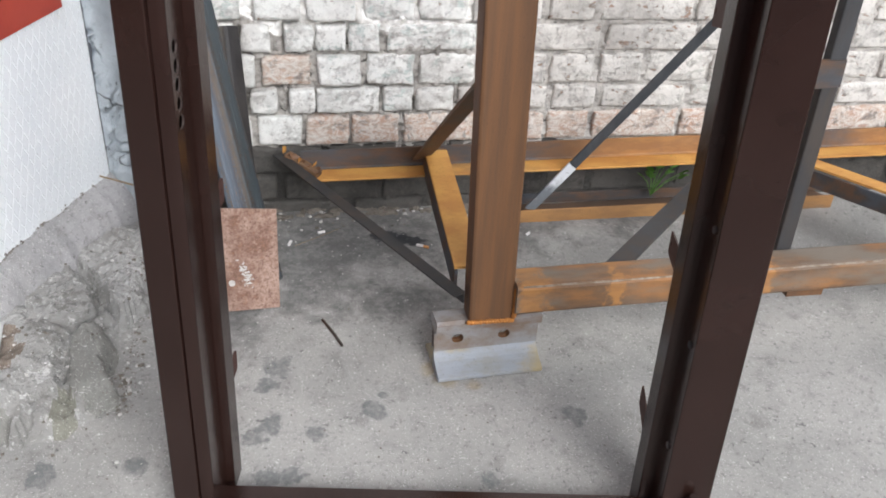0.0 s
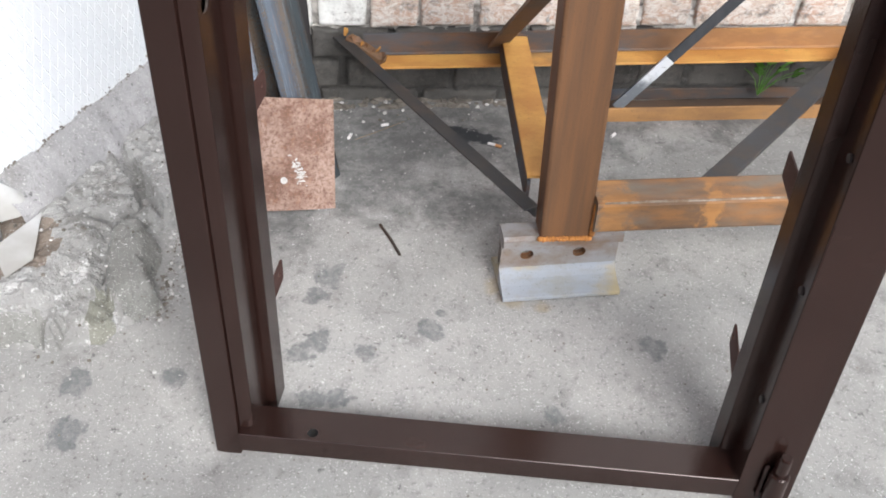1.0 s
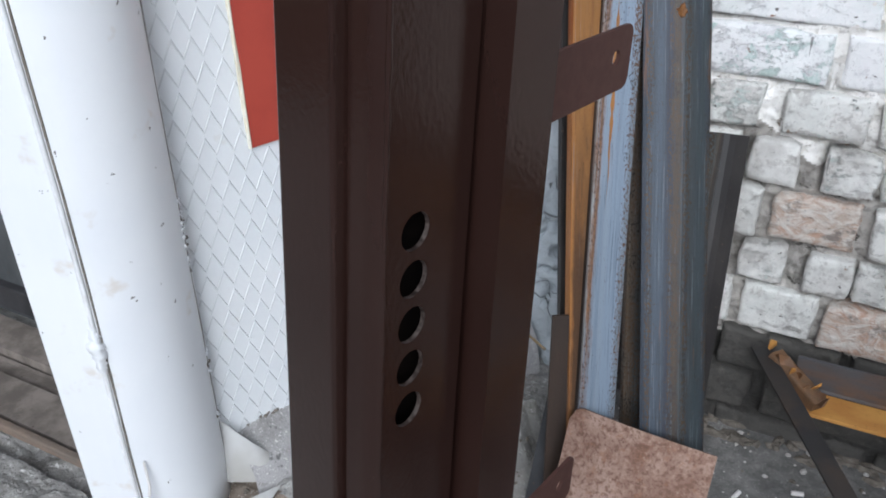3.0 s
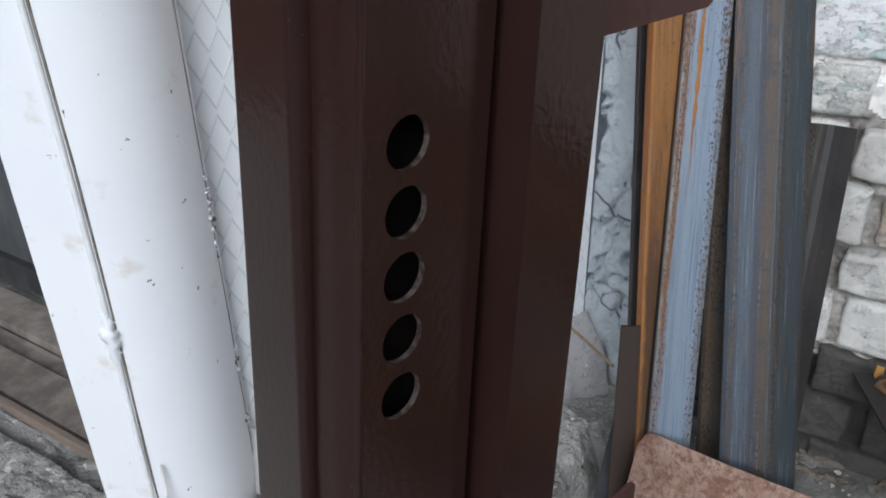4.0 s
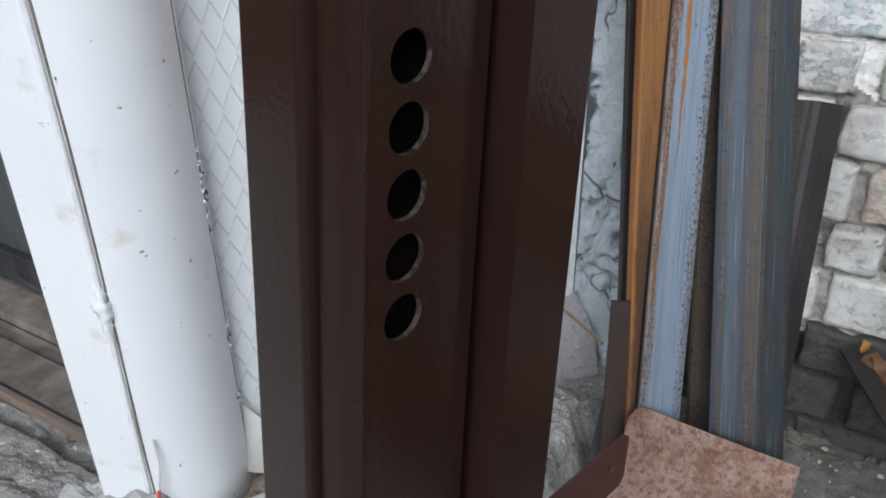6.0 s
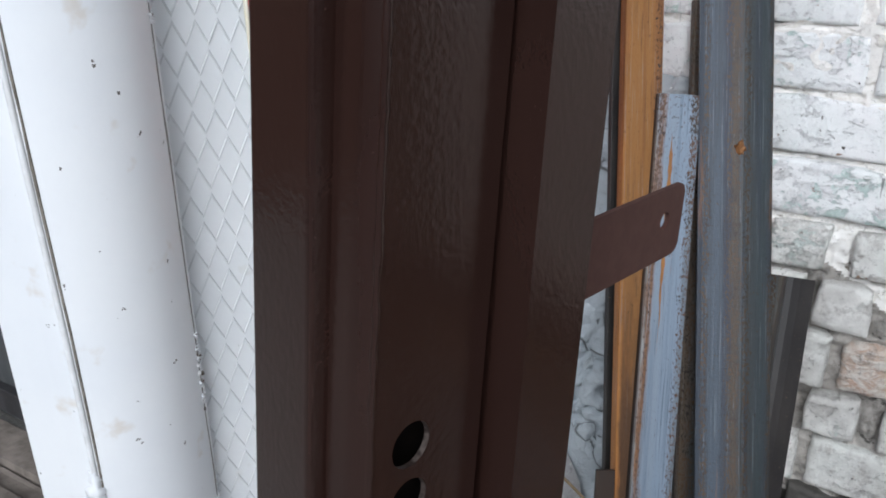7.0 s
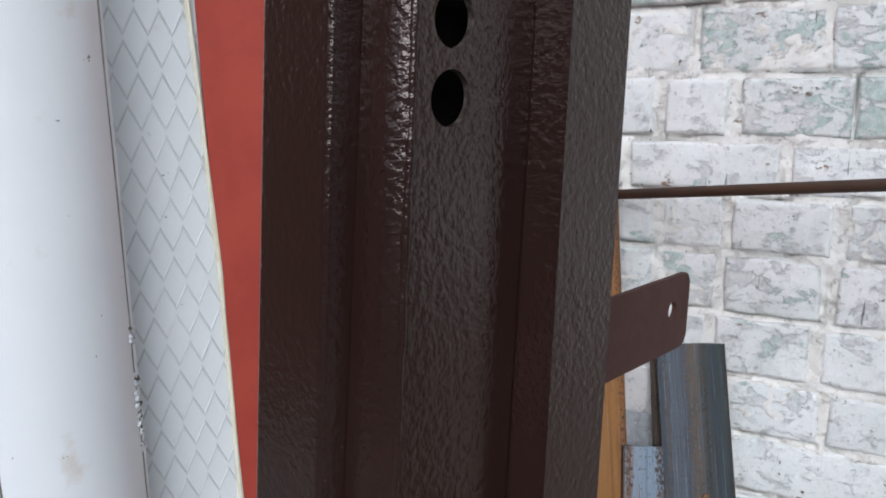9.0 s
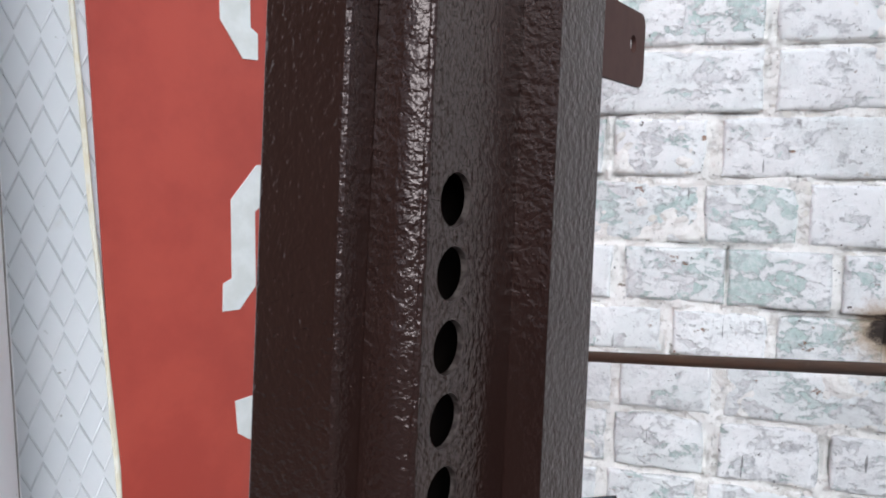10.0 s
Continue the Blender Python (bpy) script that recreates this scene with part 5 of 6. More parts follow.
    sill = part("sill", sweep(bmesh.new(), fr(-0.0335, 0.066, FOOT + 0.0235), fr(0.738, 0.066, FOOT + 0.0235), tray, (0, 0, 1)), BROWN, frame_thing)
    bm, walls = bmesh.new(), bmesh.new()
    perforated((bm, walls), lambda x, y, d: fr(y, 0.066 + x, FOOT + 0.0235) + Vector((0, 0, 0.0214 - d)), -0.0288, 0.030, -0.0335, 0.738, [(-0.014, 0.081, 0.0085, 0.0)], 0.002)
    top = part("sill_top", bm, BROWN, sill, "sill face with one bolt hole")
    part("hole_edges", walls, DARKER, top)
    part("head_rail", sweep(bmesh.new(), fr(-0.012, 0.09, HEAD - 0.025), fr(0.738, 0.09, HEAD - 0.025), rect(0.07, 0.05, 0.003), (0, 0, 1)), BROWN, frame_thing)
    # lower hinge: fixed barrel with its pin
    c = (0.784, 0.016)
    hinge = part("hinge_barrel", tube(bmesh.new(), [fr(*c, FOOT + 0.020), fr(*c, FOOT + 0.024), fr(*c, FOOT + 0.088), fr(*c, FOOT + 0.091)], [0.0125, 0.0145, 0.0145, 0.0125], 24), BROWN, frame_thing, "welded hinge barrel")
    part("hinge_pin", tube(bmesh.new(), [fr(*c, FOOT + 0.09), fr(*c, FOOT + 0.122), fr(*c, FOOT + 0.126)], [0.009, 0.009, 0.007], 20), BROWN, hinge, "upright hinge pin")
    bm = bmesh.new()
    for i in range(12):
        lump(bm, fr(0.768, 0.027, FOOT + 0.024 + i * 0.006), (0.004, 0.004, 0.004), i, 1)
    part("hinge_weld", bm, WELD, frame_thing, "weld bead beside the hinge", True)
    for w in (0.100, 0.450, 0.799, 1.082, 1.383):
        build_bracket(frame_thing, -0.0235, w, 0.160, 0.309, drop=0.002, turn=-0.02)
    for w in (0.10, 0.418, 0.80, 1.15):
        build_bracket(frame_thing, 0.719, w, 0.128, 0.245, mirror=-1)


build_frame()

# ---------------------------------------------------------------- rusty welded truss on a rail foot
def build_foot():
    foot = thing("rail_foot", "short cut of railway rail used as a foot, grey and rusty", "rail piece", (0.205, 1.40, 0))
    a, b = Vector((0.094, 1.399, 0)), Vector((0.318, 1.412, 0))
    z0 = base_height(0.2, 1.4)
    half = [(0.060, 0.001), (0.061, 0.005), (0.060, 0.010), (0.050, 0.0135), (0.036, 0.0185), (0.024, 0.0245), (0.016, 0.031), (0.0115, 0.036), (0.009, 0.041)]
    lower = [(-x, y) for x, y in half[::-1]][::-1][:1] + half + [(-x, y) for x, y in half[:0:-1]]
    upper = [(-0.009, 0.092), (0.009, 0.092), (0.026, 0.102), (0.026, 0.118), (0.02, 0.124), (-0.02, 0.124), (-0.026, 0.118), (-0.026, 0.102)]
    part("base_flange", sweep(bmesh.new(), a + Vector((0, 0, z0)), b + Vector((0, 0, z0)), lower), RAILPALE, foot, "light grey flange")
    part("rail_head", sweep(bmesh.new(), a + Vector((0, 0, z0)), b + Vector((0, 0, z0)), upper), RAILSTEEL, foot)
    d = (b - a).normalized()
    n = Vector((d.y, -d.x, 0))
    for side in (1, -1):
        bm, walls = bmesh.new(), bmesh.new()
        # two holes beside each other: the sheet is laid on its side
        def place(y, x, t, side=side):
            return a + d * x + n * (0.009 * side - t * side) + Vector((0, 0, z0 + y))
        perforated((bm, walls), place, 0.038, 0.094, 0.0, (b - a).length, [(0.070, 0.050, 0.0105, 0.002), (0.070, 0.150, 0.0105, 0.002)], 0.0085)
        web = part("web", bm, RAILSTEEL, foot)
        for near in (0.050, 0.150):
            one = walls.copy()
            bmesh.ops.delete(one, geom=[v for v in one.verts if abs((v.co - a).dot(d) - near) > 0.03], context="VERTS")
            part("hole_edge", one, RUST, web)
        walls.free()
    return z0


FOOT_Z = build_foot()


def build_truss():
    t = thing("steel_truss", "welded truss of rusty angle iron standing on a rail foot", "steel truss", (0.2, 1.40, 0.1))
    z = FOOT_Z + 0.122
    post = bar("post", (0.206, 1.402, z), (0.150, 1.402, 2.05), rect(0.091, 0.058, 0.006), RUST, t, (0, -1, 0), "rusty brown box section post")
    bm = bmesh.new()
    for i in range(16):
        lump(bm, (0.160 + i * 0.006, 1.372, z + 0.002), (0.006, 0.006, 0.006), i, 1)
    for i in range(10):
        lump(bm, (0.253, 1.372, z + 0.012 + i * 0.007), (0.006, 0.007, 0.007), i + 30, 1)
    part("weld_beads", bm, WELDRUST, post, "bright orange weld beads", True)
    beam = bar("front_chord", (0.250, 1.393, 0.176), (1.75, 1.403, 0.200), rect(0.074, 0.068, 0.009), BEAMRUST, t, (0, 0, 1), "front chord with patchy rust")
    # thin pale strip that paints the highlight on the chord's worn edge
    part("worn_edge", tube(bmesh.new(), [Vector((0.262, 1.360, 0.2063)).lerp(Vector((1.75, 1.370, 0.2303)), i / 40) for i in range(41)], 0.0028, 6, 0.5), EDGEGLINT, beam, "pale line painted as the highlight on the worn edge", True)
    part("under_plate", box(bmesh.new(), 0.86, 0.945, 1.375, 1.43, 0.132, 0.147), RUST, t, "short plate under the chord")
    rear = bar("rear_chord_web", (-0.15, 1.976, 0.172), (2.1, 1.976, 0.206), ell(0.006, 0.054, 0.005), WEBRUST, t, (0, 0, 1), "grey upright leg of the rear angle")
    bar("rear_chord_flange", (-0.14, 1.976, 0.168), (2.1, 1.976, 0.202), [(0.001, 0), (0.060, 0), (0.060, 0.006), (0.001, 0.006)], ORANGE, t, (0, 0, 1), "orange rusted flange of the rear angle")
    end = part("end_plate", sweep(bmesh.new(), (-0.185, 1.987, 0.203), (-0.110, 1.930, 0.177), rect(0.026, 0.030, 0.004)), BRACERUST, t, "torn rusted end stub")
    rng = random.Random(21)
    for k in range(9):
        # flakes of rust scale lifting off the cut end
        c = Vector((-0.185 + 0.010 * k, 1.985 - 0.008 * k, 0.220 - 0.0035 * k)) + Vector([rng.uniform(-0.006, 0.006) for _ in range(3)])
        u = Vector((rng.uniform(-1, 1), rng.uniform(-1, 0.2), rng.uniform(0.2, 1))).normalized()
        v = u.orthogonal().normalized()
        n = u.cross(v)
        bm = bmesh.new()
        size = rng.uniform(0.010, 0.022)
        rim = [c + u * size * a + v * size * 0.5 * q + n * size * 0.22 * (a * a) for a, q in ((-0.5, -0.6), (0.4, -0.9), (1.1, 0.1), (0.5, 0.8), (-0.5, 0.7))]
        top, low = [bm.verts.new(p) for p in rim], [bm.verts.new(p - n * 0.0012) for p in rim]
        bm.faces.new(top)
        bm.faces.new(low[::-1])
        for i in range(5):
            bm.faces.new((top[i], low[i], low[(i + 1) % 5], top[(i + 1) % 5]))
        part("rust_flake", bm, ORANGE if k % 3 == 0 else RUST, end, "curled flake of rust scale")
    bar("left_diagonal", (-0.195, 2.005, 0.190), (0.150, 1.385, 0.168), [(0.0, 0.020), (0.028, 0.020), (0.028, 0.0165), (0.004, 0.0160), (0.0035, -0.007), (0.0, -0.007)], SCALED, t, (0, 0, 1), "blackened angle diagonal")
    bar("cross_angle", (0.188, 1.955, 0.222), (0.166, 1.430, 0.212), [(-0.027, 0), (0.03, 0), (0.03, 0.006), (-0.027, 0.006)], ORANGE, t, (0, 0, 1), "orange rusted top leg of the cross angle")
    bar("cross_angle_leg", (0.160, 1.955, 0.217), (0.140, 1.430, 0.207), [(-0.003, -0.05), (0.003, -0.05), (0.003, 0.0), (-0.003, 0.0)], GREYRUST, t, (0, 0, 1))
    bar("brace", (0.170, 1.955, 0.205), (0.190, 1.435, 0.60), ell(0.042, 0.04, 0.005), BRACERUST, t, (0, -0.6, 0.8), "brown rusty brace")
    bar("floor_diagonal", (0.475, 1.425, 0.198), (1.02, 1.96, 0.206), rect(0.044, 0.010, 0.002), SOOTBAR, t, (0, 0, 1), "dark grey flat diagonal")
    bar("right_upright", (0.864, 1.445, 0.150), (0.832, 1.452, 1.9), rect(0.036, 0.024, 0.003), SOOTBAR, t, (0, -1, 0), "dark grey upright")
    part("gusset", box(bmesh.new(), 0.80, 0.872, 1.430, 1.435, 0.585, 0.64, 0.004), GREYRUST, t, "rusty gusset plate")
    bar("right_diagonal", (1.12, 1.965, 0.200), (1.52, 1.42, 0.196), [(-0.025, 0), (0.025, 0), (0.025, 0.006), (-0.025, 0.006)], ORANGE, t, (0, 0, 1), "orange rusted diagonal")
    bar("right_diagonal_leg", (1.095, 1.95, 0.196), (1.495, 1.405, 0.192), [(-0.003, -0.045), (0.003, -0.045), (0.003, 0), (-0.003, 0)], GREYRUST, t, (0, 0, 1))
    for x in (1.45,):
        part("far_foot", box(bmesh.new(), x, x + 0.2, 1.35, 1.46, -0.02, 0.155), RAILSTEEL, t)
    for x in (1.6,):
        part("rear_leg", box(bmesh.new(), x, x + 0.05, 1.985, 2.0, 0.0, 0.178), DARK, t)


build_truss()


def build_loose_bars():
    ch = thing("floor_channel", "rusty steel channel lying on the concrete along the wall", "steel channel", (0.7, 1.97, 0.03))
    bar("web", (0.405, 1.975, 0.026), (1.35, 1.985, 0.030), [(-0.045, 0.0), (0.045, 0.0), (0.045, 0.006), (-0.045, 0.006)], CHANNELWEB, ch, (0, 0, 1), "brown rusty web", radians(-12))
    bar("front_flange", (0.405, 1.930, 0.030), (1.35, 1.940, 0.034), rect(0.006, 0.052, 0.002), CHANNELEDGE, ch, (0, 0, 1), "orange rusted flange")
    bar("rear_flange", (0.405, 2.018, 0.042), (1.35, 2.022, 0.046), rect(0.006, 0.03, 0.002), GREYRUST, ch, (0, 0, 1))
    rod = thing("marked_bar", "dark steel bar with a chalk-white end propped on the channel", "steel bar", (0.46, 1.94, 0.06))
    a, b = Vector((0.447, 1.942, 0.052)), Vector((0.842, 1.752, 0.712))
    m = a.lerp(b, 0.225)
    bar("white_end", a, m, rect(0.024, 0.012, 0.002), WHITETIP, rod, (0, -0.8, 0.5), "chalk-white end")
    bar("dark_shaft", m, b, rect(0.023, 0.011, 0.002), GREYBAR, rod, (0, -0.8, 0.5))
    rail = thing("propped_rod", "thin rusty rod resting between the brick wall and the truss", "rod", (-0.6, 2.026, 1.057))
    part("shaft", tube(bmesh.new(), [(-0.606, 2.026, 1.057), (0.1, 1.72, 1.155), (0.868, 1.432, 1.262)], 0.0066, 12), RODRUST, rail, "", True)


build_loose_bars()


# ---------------------------------------------------------------- steel leaning in the corner
def build_stack():
    def lean(name, label, a, b, poly, material, up=(0.52, -0.82, 0.2), group="steel sections leaning in the corner", extra=None):
        ob = thing(name, label, "steel section", a, group)
        if isinstance(poly, list):
            bar("section", a, b, poly, material, ob, up)
        else:
            w, h, t = poly
            bar("web", a, b, [(-w / 2, -t), (w / 2, -t), (w / 2 - 0.001, 0.0), (-w / 2 + 0.001, 0.0)], material, ob, up)
            for sx in (-1, 1):
                x = sx * (w - t) / 2
                # the light channel's flanges are near-black, their shade put into the colour
                bar("flange", a, b, [(x - t / 2, -h), (x + t / 2, -h), (x + t / 2, -t), (x - t / 2, -t)], DARKER if material is LIGHTCHANNEL else material, ob, up)
        if extra:
            extra(ob)
        return ob
    z = 0.012
    ra, rb, ru = Vector((-0.238, 1.705, z)), Vector((-0.416, 1.990, 0.885)), (0.52, -0.82, 0.2)
    tall = thing("angle_iron", "blue-grey streaked angle iron leaning on the brick wall", "steel section", ra, "steel sections leaning in the corner")
    left = bar("left_leg", ra, rb, [(-0.044, -0.017), (-0.0445, -0.012), (-0.040, -0.0097), (0.003, 0.0047), (0.005, 0.0045), (0.005, -0.002)], TALLANGLE, tall, ru, "dark blue mill-scaled leg")
    bar("right_leg", ra, rb, [(0.0052, -0.002), (0.0052, 0.0044), (0.008, 0.0040), (0.042, -0.011), (0.0445, -0.0125), (0.044, -0.018)], TALLANGLE, tall, ru, "greenish grey rust-flecked leg")
    bm = bmesh.new()
    lump(bm, ra.lerp(rb, 0.794) + Vector((0.001, -0.004, 0)), (0.0050, 0.0016, 0.0085), 4, 3, 1.6)
    part("rust_spot", bm, OLDRUST, left, "orange rust spot", True)
    ca, cb = Vector((-0.357, 1.696, z)), Vector((-0.454, 1.925, 0.762))
    light = lean("light_channel", "light blue-grey steel channel with rusty edges leaning", ca, cb, (0.052, 0.035, 0.005), LIGHTCHANNEL)
    # a run of orange rust down the web
    d = (cb - ca).normalized()
    side = d.cross(Vector(ru)).normalized()
    up = side.cross(d)
    bm = bmesh.new()
    rows = []
    for i in range(61):
        q = 0.60 + 0.34 * i / 60
        w = 0.0024 * smooth01(0.60, 0.80, q) * smooth01(0.95, 0.88, q) * (1 + 0.8 * noise.noise(Vector((q * 60, 3, 0))))
        m = -0.0065 + 0.0012 * noise.noise(Vector((q * 22, 9, 0)))
        rows.append([bm.verts.new(ca.lerp(cb, q) + side * (m + x) + up * h) for x, h in ((-w, 0.0001), (0, 0.0006), (w, 0.0001))])
    for p, q in zip(rows, rows[1:]):
        for k in range(2):
            bm.faces.new((p[k], p[k + 1], q[k + 1], q[k]))
    part("rust_run", bm, OLDRUST, light, "orange run of rust")
    lean("ochre_channel", "tall ochre rusted steel channel leaning in the corner", (-0.372, 1.715, z), (-0.553, 2.005, 1.10), (0.047, 0.026, 0.005), OCHRE)
    da, db, du = (-0.278, 1.800, z), (-0.312, 2.005, 0.530), (0.35, -0.9, 0.3)
    ang = thing("dark_angle", "short dark steel angle leaning on the wall", "steel section", da, "steel sections leaning in the corner")
    bar("left_leg", da, db, [(-0.034, -0.006), (-0.030, -0.004), (-0.012, 0.008), (-0.004, 0.012), (-0.004, 0.005)], TEALANGLE, ang, du, "scraped greenish leg")
    bar("right_leg", da, db, [(-0.0037, 0.005), (-0.0037, 0.012), (0.004, 0.0125), (0.014, 0.009), (0.034, -0.002), (0.030, -0.006)], DARKER, ang, du)
    lean("back_bar", "narrow dark rusty bar leaning behind the channels", (-0.33, 1.80, z), (-0.462, 2.015, 0.862), rect(0.032, 0.016, 0.003), BACKBAR)
    # black strip drawn where the ochre channel's own side lies in shadow
    lean("ochre_shade_strip", "narrow black strip standing in for the ochre channel's shaded side", (-0.425, 1.778, z), (-0.578, 1.998, 1.02), rect(0.022, 0.008, 0.001), DARKER, (0.75, -0.6, 0.2))
    lean("low_flat", "short dark brown flat offcut behind the lug", (-0.418, 1.712, z), (-0.450, 1.782, 0.315), rect(0.032, 0.006, 0.001), BROWNFLAT, (0.6, -0.8, 0.2))
    lean("low_sheet", "short black steel sheet offcut behind the lug", (-0.436, 1.730, z), (-0.436, 1.815, 0.210), rect(0.062, 0.004, 0.001), SHEETDARK, (0.1, -0.9, 0.35))
    # rusty plate propped on the channels, slightly bowed
    plate = thing("rusty_plate", "pinkish rusty steel plate propped against the channels", "steel plate", (-0.31, 1.62, 0.0))
    bl, br, tr, tl = Vector((-0.408, 1.618, 0.006)), Vector((-0.2155, 1.624, 0.006)), Vector((-0.2135, 1.738, 0.196)), Vector((-0.411, 1.738, 0.206))
    nrm = (br - bl).cross(tl - bl).normalized()
    bm = bmesh.new()
    N = 12
    layers = []
    for off in (0.0, 0.005):
        g = []
        for j in range(N + 1):
            row = []
            for i in range(N + 1):
                u, v = i / N, j / N
                p = (bl * (1 - u) + br * u) * (1 - v) + (tl * (1 - u) + tr * u) * v
                if j == N and i == 0:
                    p += (br - bl) * 0.035 - (tl - bl) * 0.02
                row.append(bm.verts.new(p + nrm * (0.013 * math.sin(math.pi * u) - off)))
            g.append(row)
        layers.append(g)
    for g in layers:
        for j in range(N):
            for i in range(N):
                bm.faces.new((g[j][i], g[j][i + 1], g[j + 1][i + 1], g[j + 1][i]))
    a, b = layers
    ring = [(0, i) for i in range(N)] + [(j, N) for j in range(N)] + [(N, i) for i in range(N, 0, -1)] + [(j, 0) for j in range(N, 0, -1)]
    for k in range(len(ring)):
        (j0, i0), (j1, i1) = ring[k], ring[(k + 1) % len(ring)]
        bm.faces.new((a[j0][i0], a[j1][i1], b[j1][i1], b[j0][i0]))
    body = part("sheet", bm, PLATE, plate, "")
    def on_plate(u, v, out):
        return (bl * (1 - u) + br * u) * (1 - v) + (tl * (1 - u) + tr * u) * v + nrm * (0.013 * math.sin(math.pi * u) + out)
    for k, (u, v, r) in enumerate(((0.47, 0.27, 0.007), (0.90, 0.93, 0.005), (0.60, 0.93, 0.0045), (0.88, 0.55, 0.004))):
        bm = bmesh.new()
        tube(bm, [on_plate(u, v, -0.001), on_plate(u, v, 0.0008)], r, 16)
        part("paint_dab", bm, GRIT if k == 0 else PLATE, body, "pale round dab")
    bm = bmesh.new()
    for k in range(70):
        s = random.uniform(-1, 1)
        u, v = 0.62 + 0.05 * s + random.gauss(0, 0.022), 0.36 - 0.09 * s + random.gauss(0, 0.030)
        lump(bm, on_plate(u, v, -0.0004), (random.uniform(0.001, 0.005), 0.0009, random.uniform(0.001, 0.005)), k, 1, 0.9)
    part("chalk_smear", bm, GRIT, body, "crumbly pale smear")["kind"] = "stuff"


build_stack()


# ---------------------------------------------------------------- small things on the ground
def stick(name, label, category, a, b, r, material, lift=0.0):
    za, zb = ground_height(*a) + r + lift, ground_height(*b) + r + lift
    ob = thing(name, label, category, (*a, za))
    m = ((a[0] + b[0]) / 2 + 0.002, (a[1] + b[1]) / 2, (za + zb) / 2)
    part("body", tube(bmesh.new(), [(*a, za), m, (*b, zb)], r, 8, 0.2), material, ob)
    return ob


stick("steel_offcut", "short thin rusty steel offcut on the concrete", "steel offcut", (-0.124, 1.568), (-0.088, 1.478), 0.0032, BROWNFLAT)
stick("straw", "long thin dry straw on the dark concrete", "straw", (-0.175, 1.865), (-0.06, 1.935), 0.0007, STRAW)
stick("straw", "bent dry stem between the wall and the steel", "straw", (-0.62, 1.93), (-0.50, 1.86), 0.0022, STRAW, 0.12)


def cigarette(at, turn, tip):
    x, y = at
    d = Vector((math.cos(turn), math.sin(turn), 0))
    z = ground_height(x, y) + 0.004
    ob = thing("cigarette_end", "crushed cigarette end on the concrete" if not tip else "cigarette end with an orange filter on a dark stain", "cigarette end", (x, y, z), "cigarette ends")
    c = Vector((x, y, z))
    part("paper", tube(bmesh.new(), [c, c + d * 0.018], 0.0037, 10), WIREWHITE, ob)
    if tip:
        part("filter", tube(bmesh.new(), [c + d * 0.0182, c + d * 0.032], 0.0038, 10), CORK, ob)


cigarette((-0.190, 1.866), 1.25, False)
cigarette((0.128, 1.838), -0.5, True)
cigarette((0.42, 1.86), 0.8, False)
cigarette((-0.115, 1.915), 0.3, False)


def build_plant():
    x, y = 0.815, 1.995
    ob = thing("weed", "small bright green weed growing from the wall's foot", "plant", (x, y, 0.05))
    for i in range(13):
        a, l = i * 2.4, 0.024 + 0.018 * (i % 3)
        tip = Vector((x + math.cos(a) * l, y - abs(math.sin(a)) * l * 0.9 - 0.01, 0.118 + 0.016 * (i % 4)))
        root = Vector((x, y, 0.05))
        mid = root.lerp(tip, 0.55) + Vector((0, 0, 0.012))
        part("stem", tube(bmesh.new(), [root, mid, tip], 0.001, 5), LEAF, ob)
        bm = bmesh.new()
        d = (tip - mid).normalized()
        s = d.cross(Vector((0, 0, 1))).normalized()
        pts = [tip - d * 0.004, tip + d * 0.010 + s * 0.015, tip + d * 0.024 + s * 0.005, tip + d * 0.034 - Vector((0, 0, 0.006)), tip + d * 0.024 - s * 0.005, tip + d * 0.010 - s * 0.015]
        vs = [bm.verts.new(p) for p in pts]
        mv = [bm.verts.new(tip + d * q - Vector((0, 0, 0.003))) for q in (0.01, 0.024)]
        bm.faces.new((vs[0], vs[1], mv[0]))
        bm.faces.new((vs[1], vs[2], mv[1], mv[0]))
        bm.faces.new((vs[2], vs[3], mv[1]))
        bm.faces.new((vs[3], vs[4], mv[1]))
        bm.faces.new((vs[4], vs[5], mv[0], mv[1]))
        bm.faces.new((vs[5], vs[0], mv[0]))
        part("leaf", bm, LEAF, ob)


build_plant()


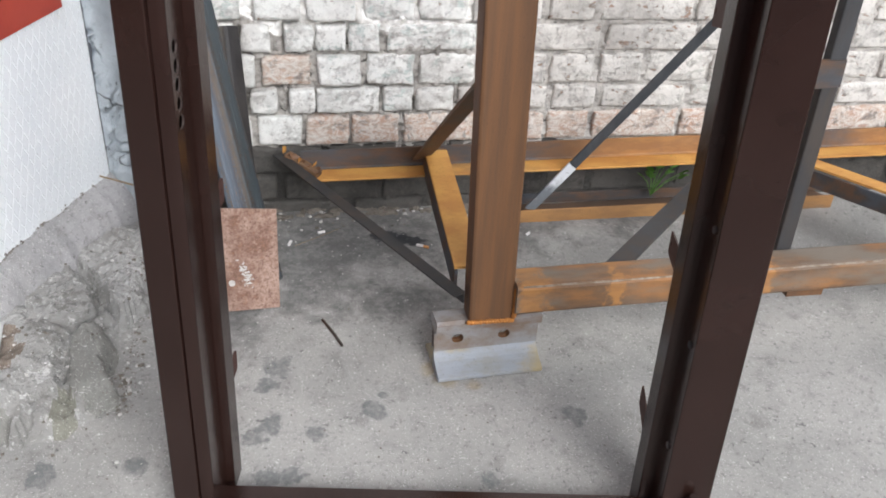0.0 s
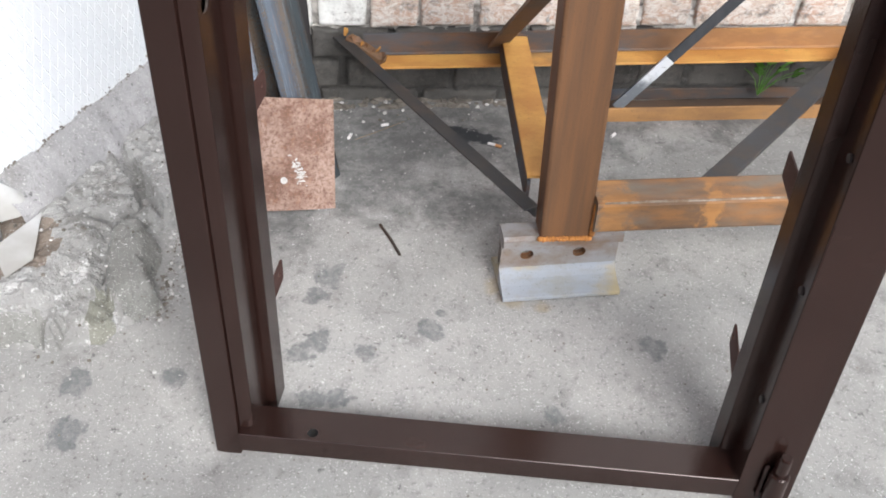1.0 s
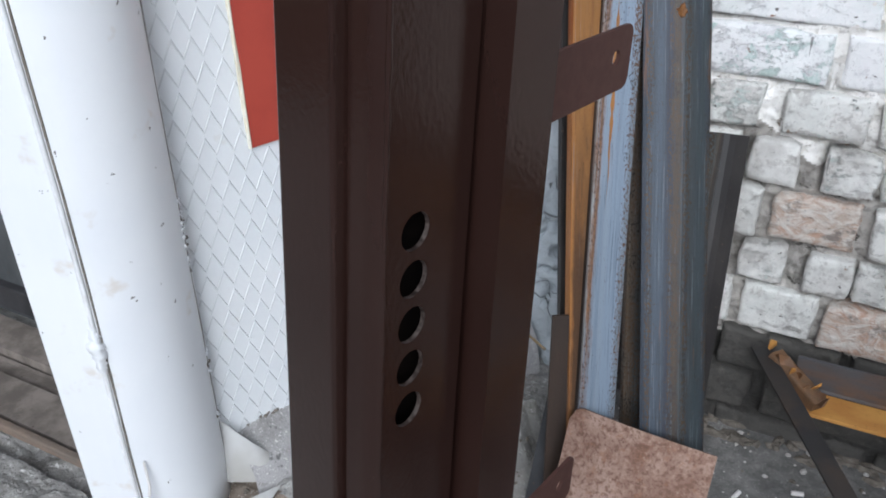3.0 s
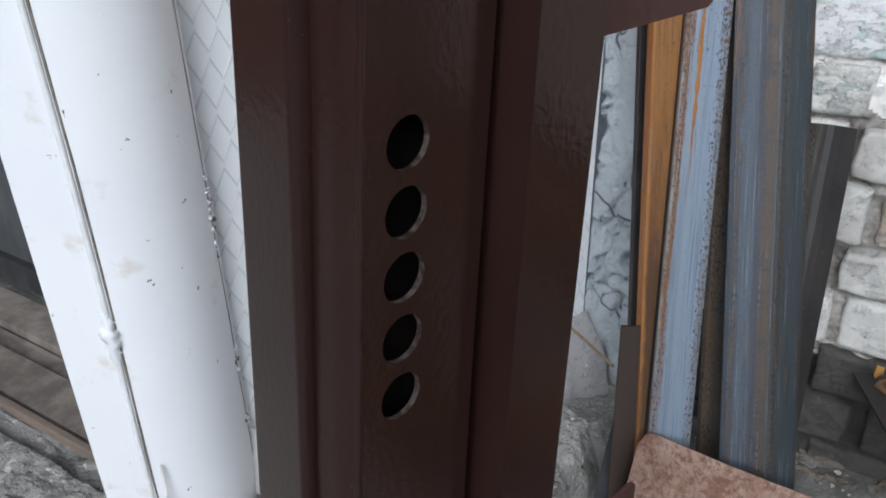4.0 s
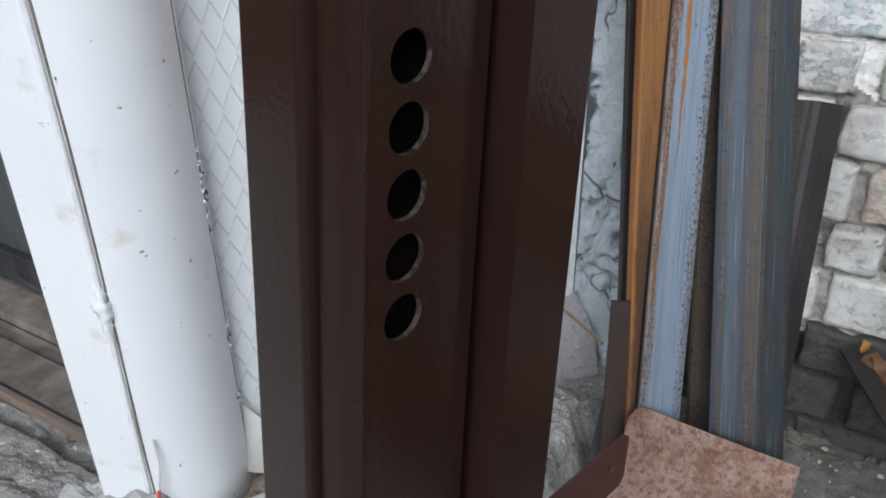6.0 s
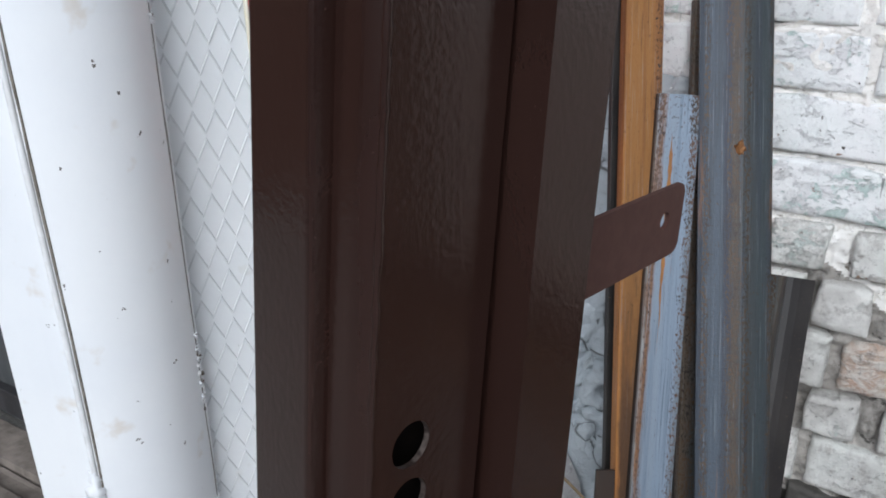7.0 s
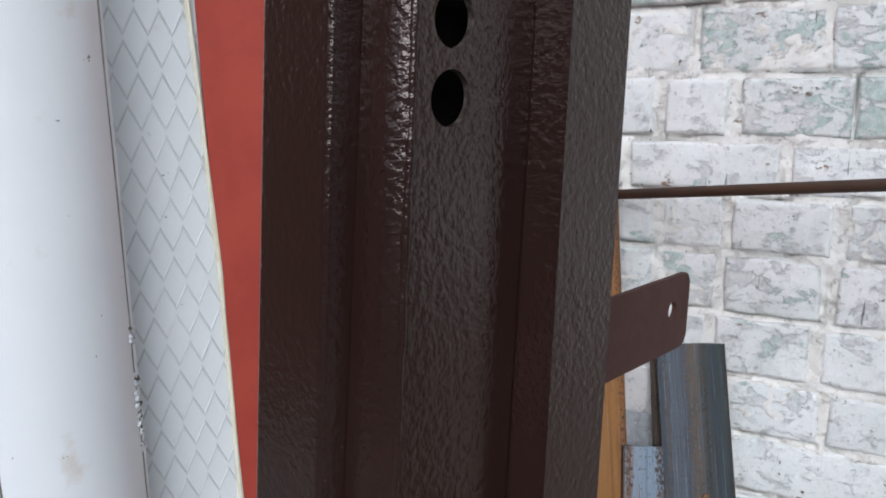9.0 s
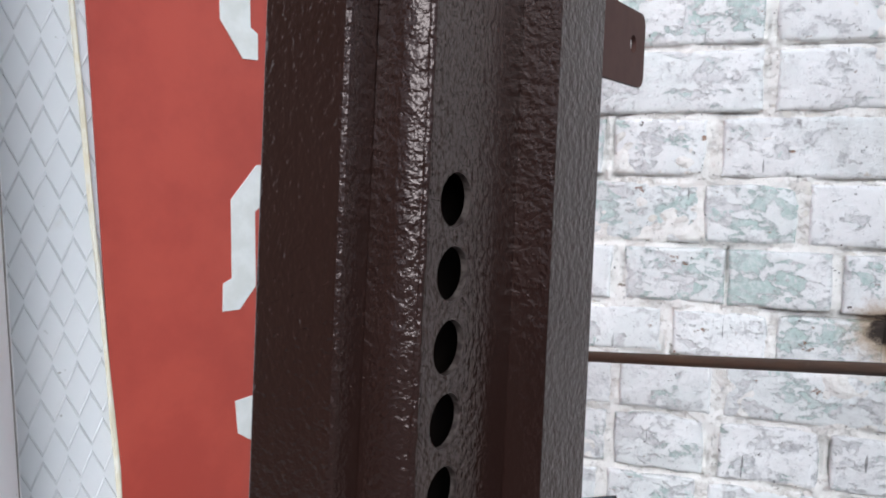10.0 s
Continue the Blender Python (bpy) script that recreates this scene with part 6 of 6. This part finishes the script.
def build_grit():
    rng = random.Random(5)
    light, dark = bmesh.new(), bmesh.new()
    for i in range(1300):
        kind = rng.random()
        if kind < 0.80:
            x, y = rng.uniform(-0.75, 0.9), rng.uniform(0.92, 2.0)
            s = rng.uniform(0.0007, 0.0024)
        elif kind < 0.93:
            x, y = rng.uniform(-1.0, -0.5), rng.uniform(1.2, 1.85)
            s = rng.uniform(0.0015, 0.0055)
        else:
            x, y = rng.uniform(-0.3, 1.0), rng.uniform(1.93, 2.02)
            s = rng.uniform(0.002, 0.006)
        bm = light if rng.random() < 0.6 else dark
        lump(bm, (x, y, ground_height(x, y) + s * 0.3), (s, s * rng.uniform(0.6, 1.2), s * 0.7), i, 1)
    for i in range(230):
        s = rng.random() * 3.0
        (ax, ay), (bx, by) = EDGE[5 + int(s)], EDGE[6 + int(s)]
        f = s - int(s)
        x, y = ax + (bx - ax) * f + rng.gauss(0.002, 0.016), ay + (by - ay) * f + rng.gauss(0, 0.012)
        if y > 1.9:
            continue
        z = rng.choice((0.001, 0.0015, 0.002, 0.002, 0.003, 0.005))
        lump(light if rng.random() < 0.22 else dark, (x, y, ground_height(x, y) + z * 0.1), (z, z * rng.uniform(0.6, 1.2), z * 0.7), i, 1)
    tagged(part("grit", light, GRIT), "pale grit and mortar crumbs on the concrete", "grit", kind="stuff")
    tagged(part("crumbs", dark, SOILSHADOW), "brown crumbs and dirt on the concrete", "dirt", kind="stuff")
    bm = bmesh.new()
    for i in range(60):
        x, y = rng.uniform(-0.30, 0.37), rng.uniform(1.995, 2.035)
        lump(bm, (x, y, ground_height(x, y)), (rng.uniform(0.006, 0.022), rng.uniform(0.005, 0.014), rng.uniform(0.003, 0.010)), i, 2, 0.8)
    tagged(part("debris", bm, SOILSHADOW), "dirt and debris along the foot of the wall", "dirt", kind="stuff")


build_grit()


# ---------------------------------------------------------------- the bricks themselves
def build_bricks():
    for c, mid, zc, w, h, seed, worn, fine, look_of, out, turn in LAID:
        me = brick_mesh(w, h, seed, worn, fine)
        me.materials.append(look_of)
        ob = new("brick", me)
        ob.matrix_basis = pose(mid, WALL_Y - out, zc, *turn)
        ob.parent = WALL


build_bricks()
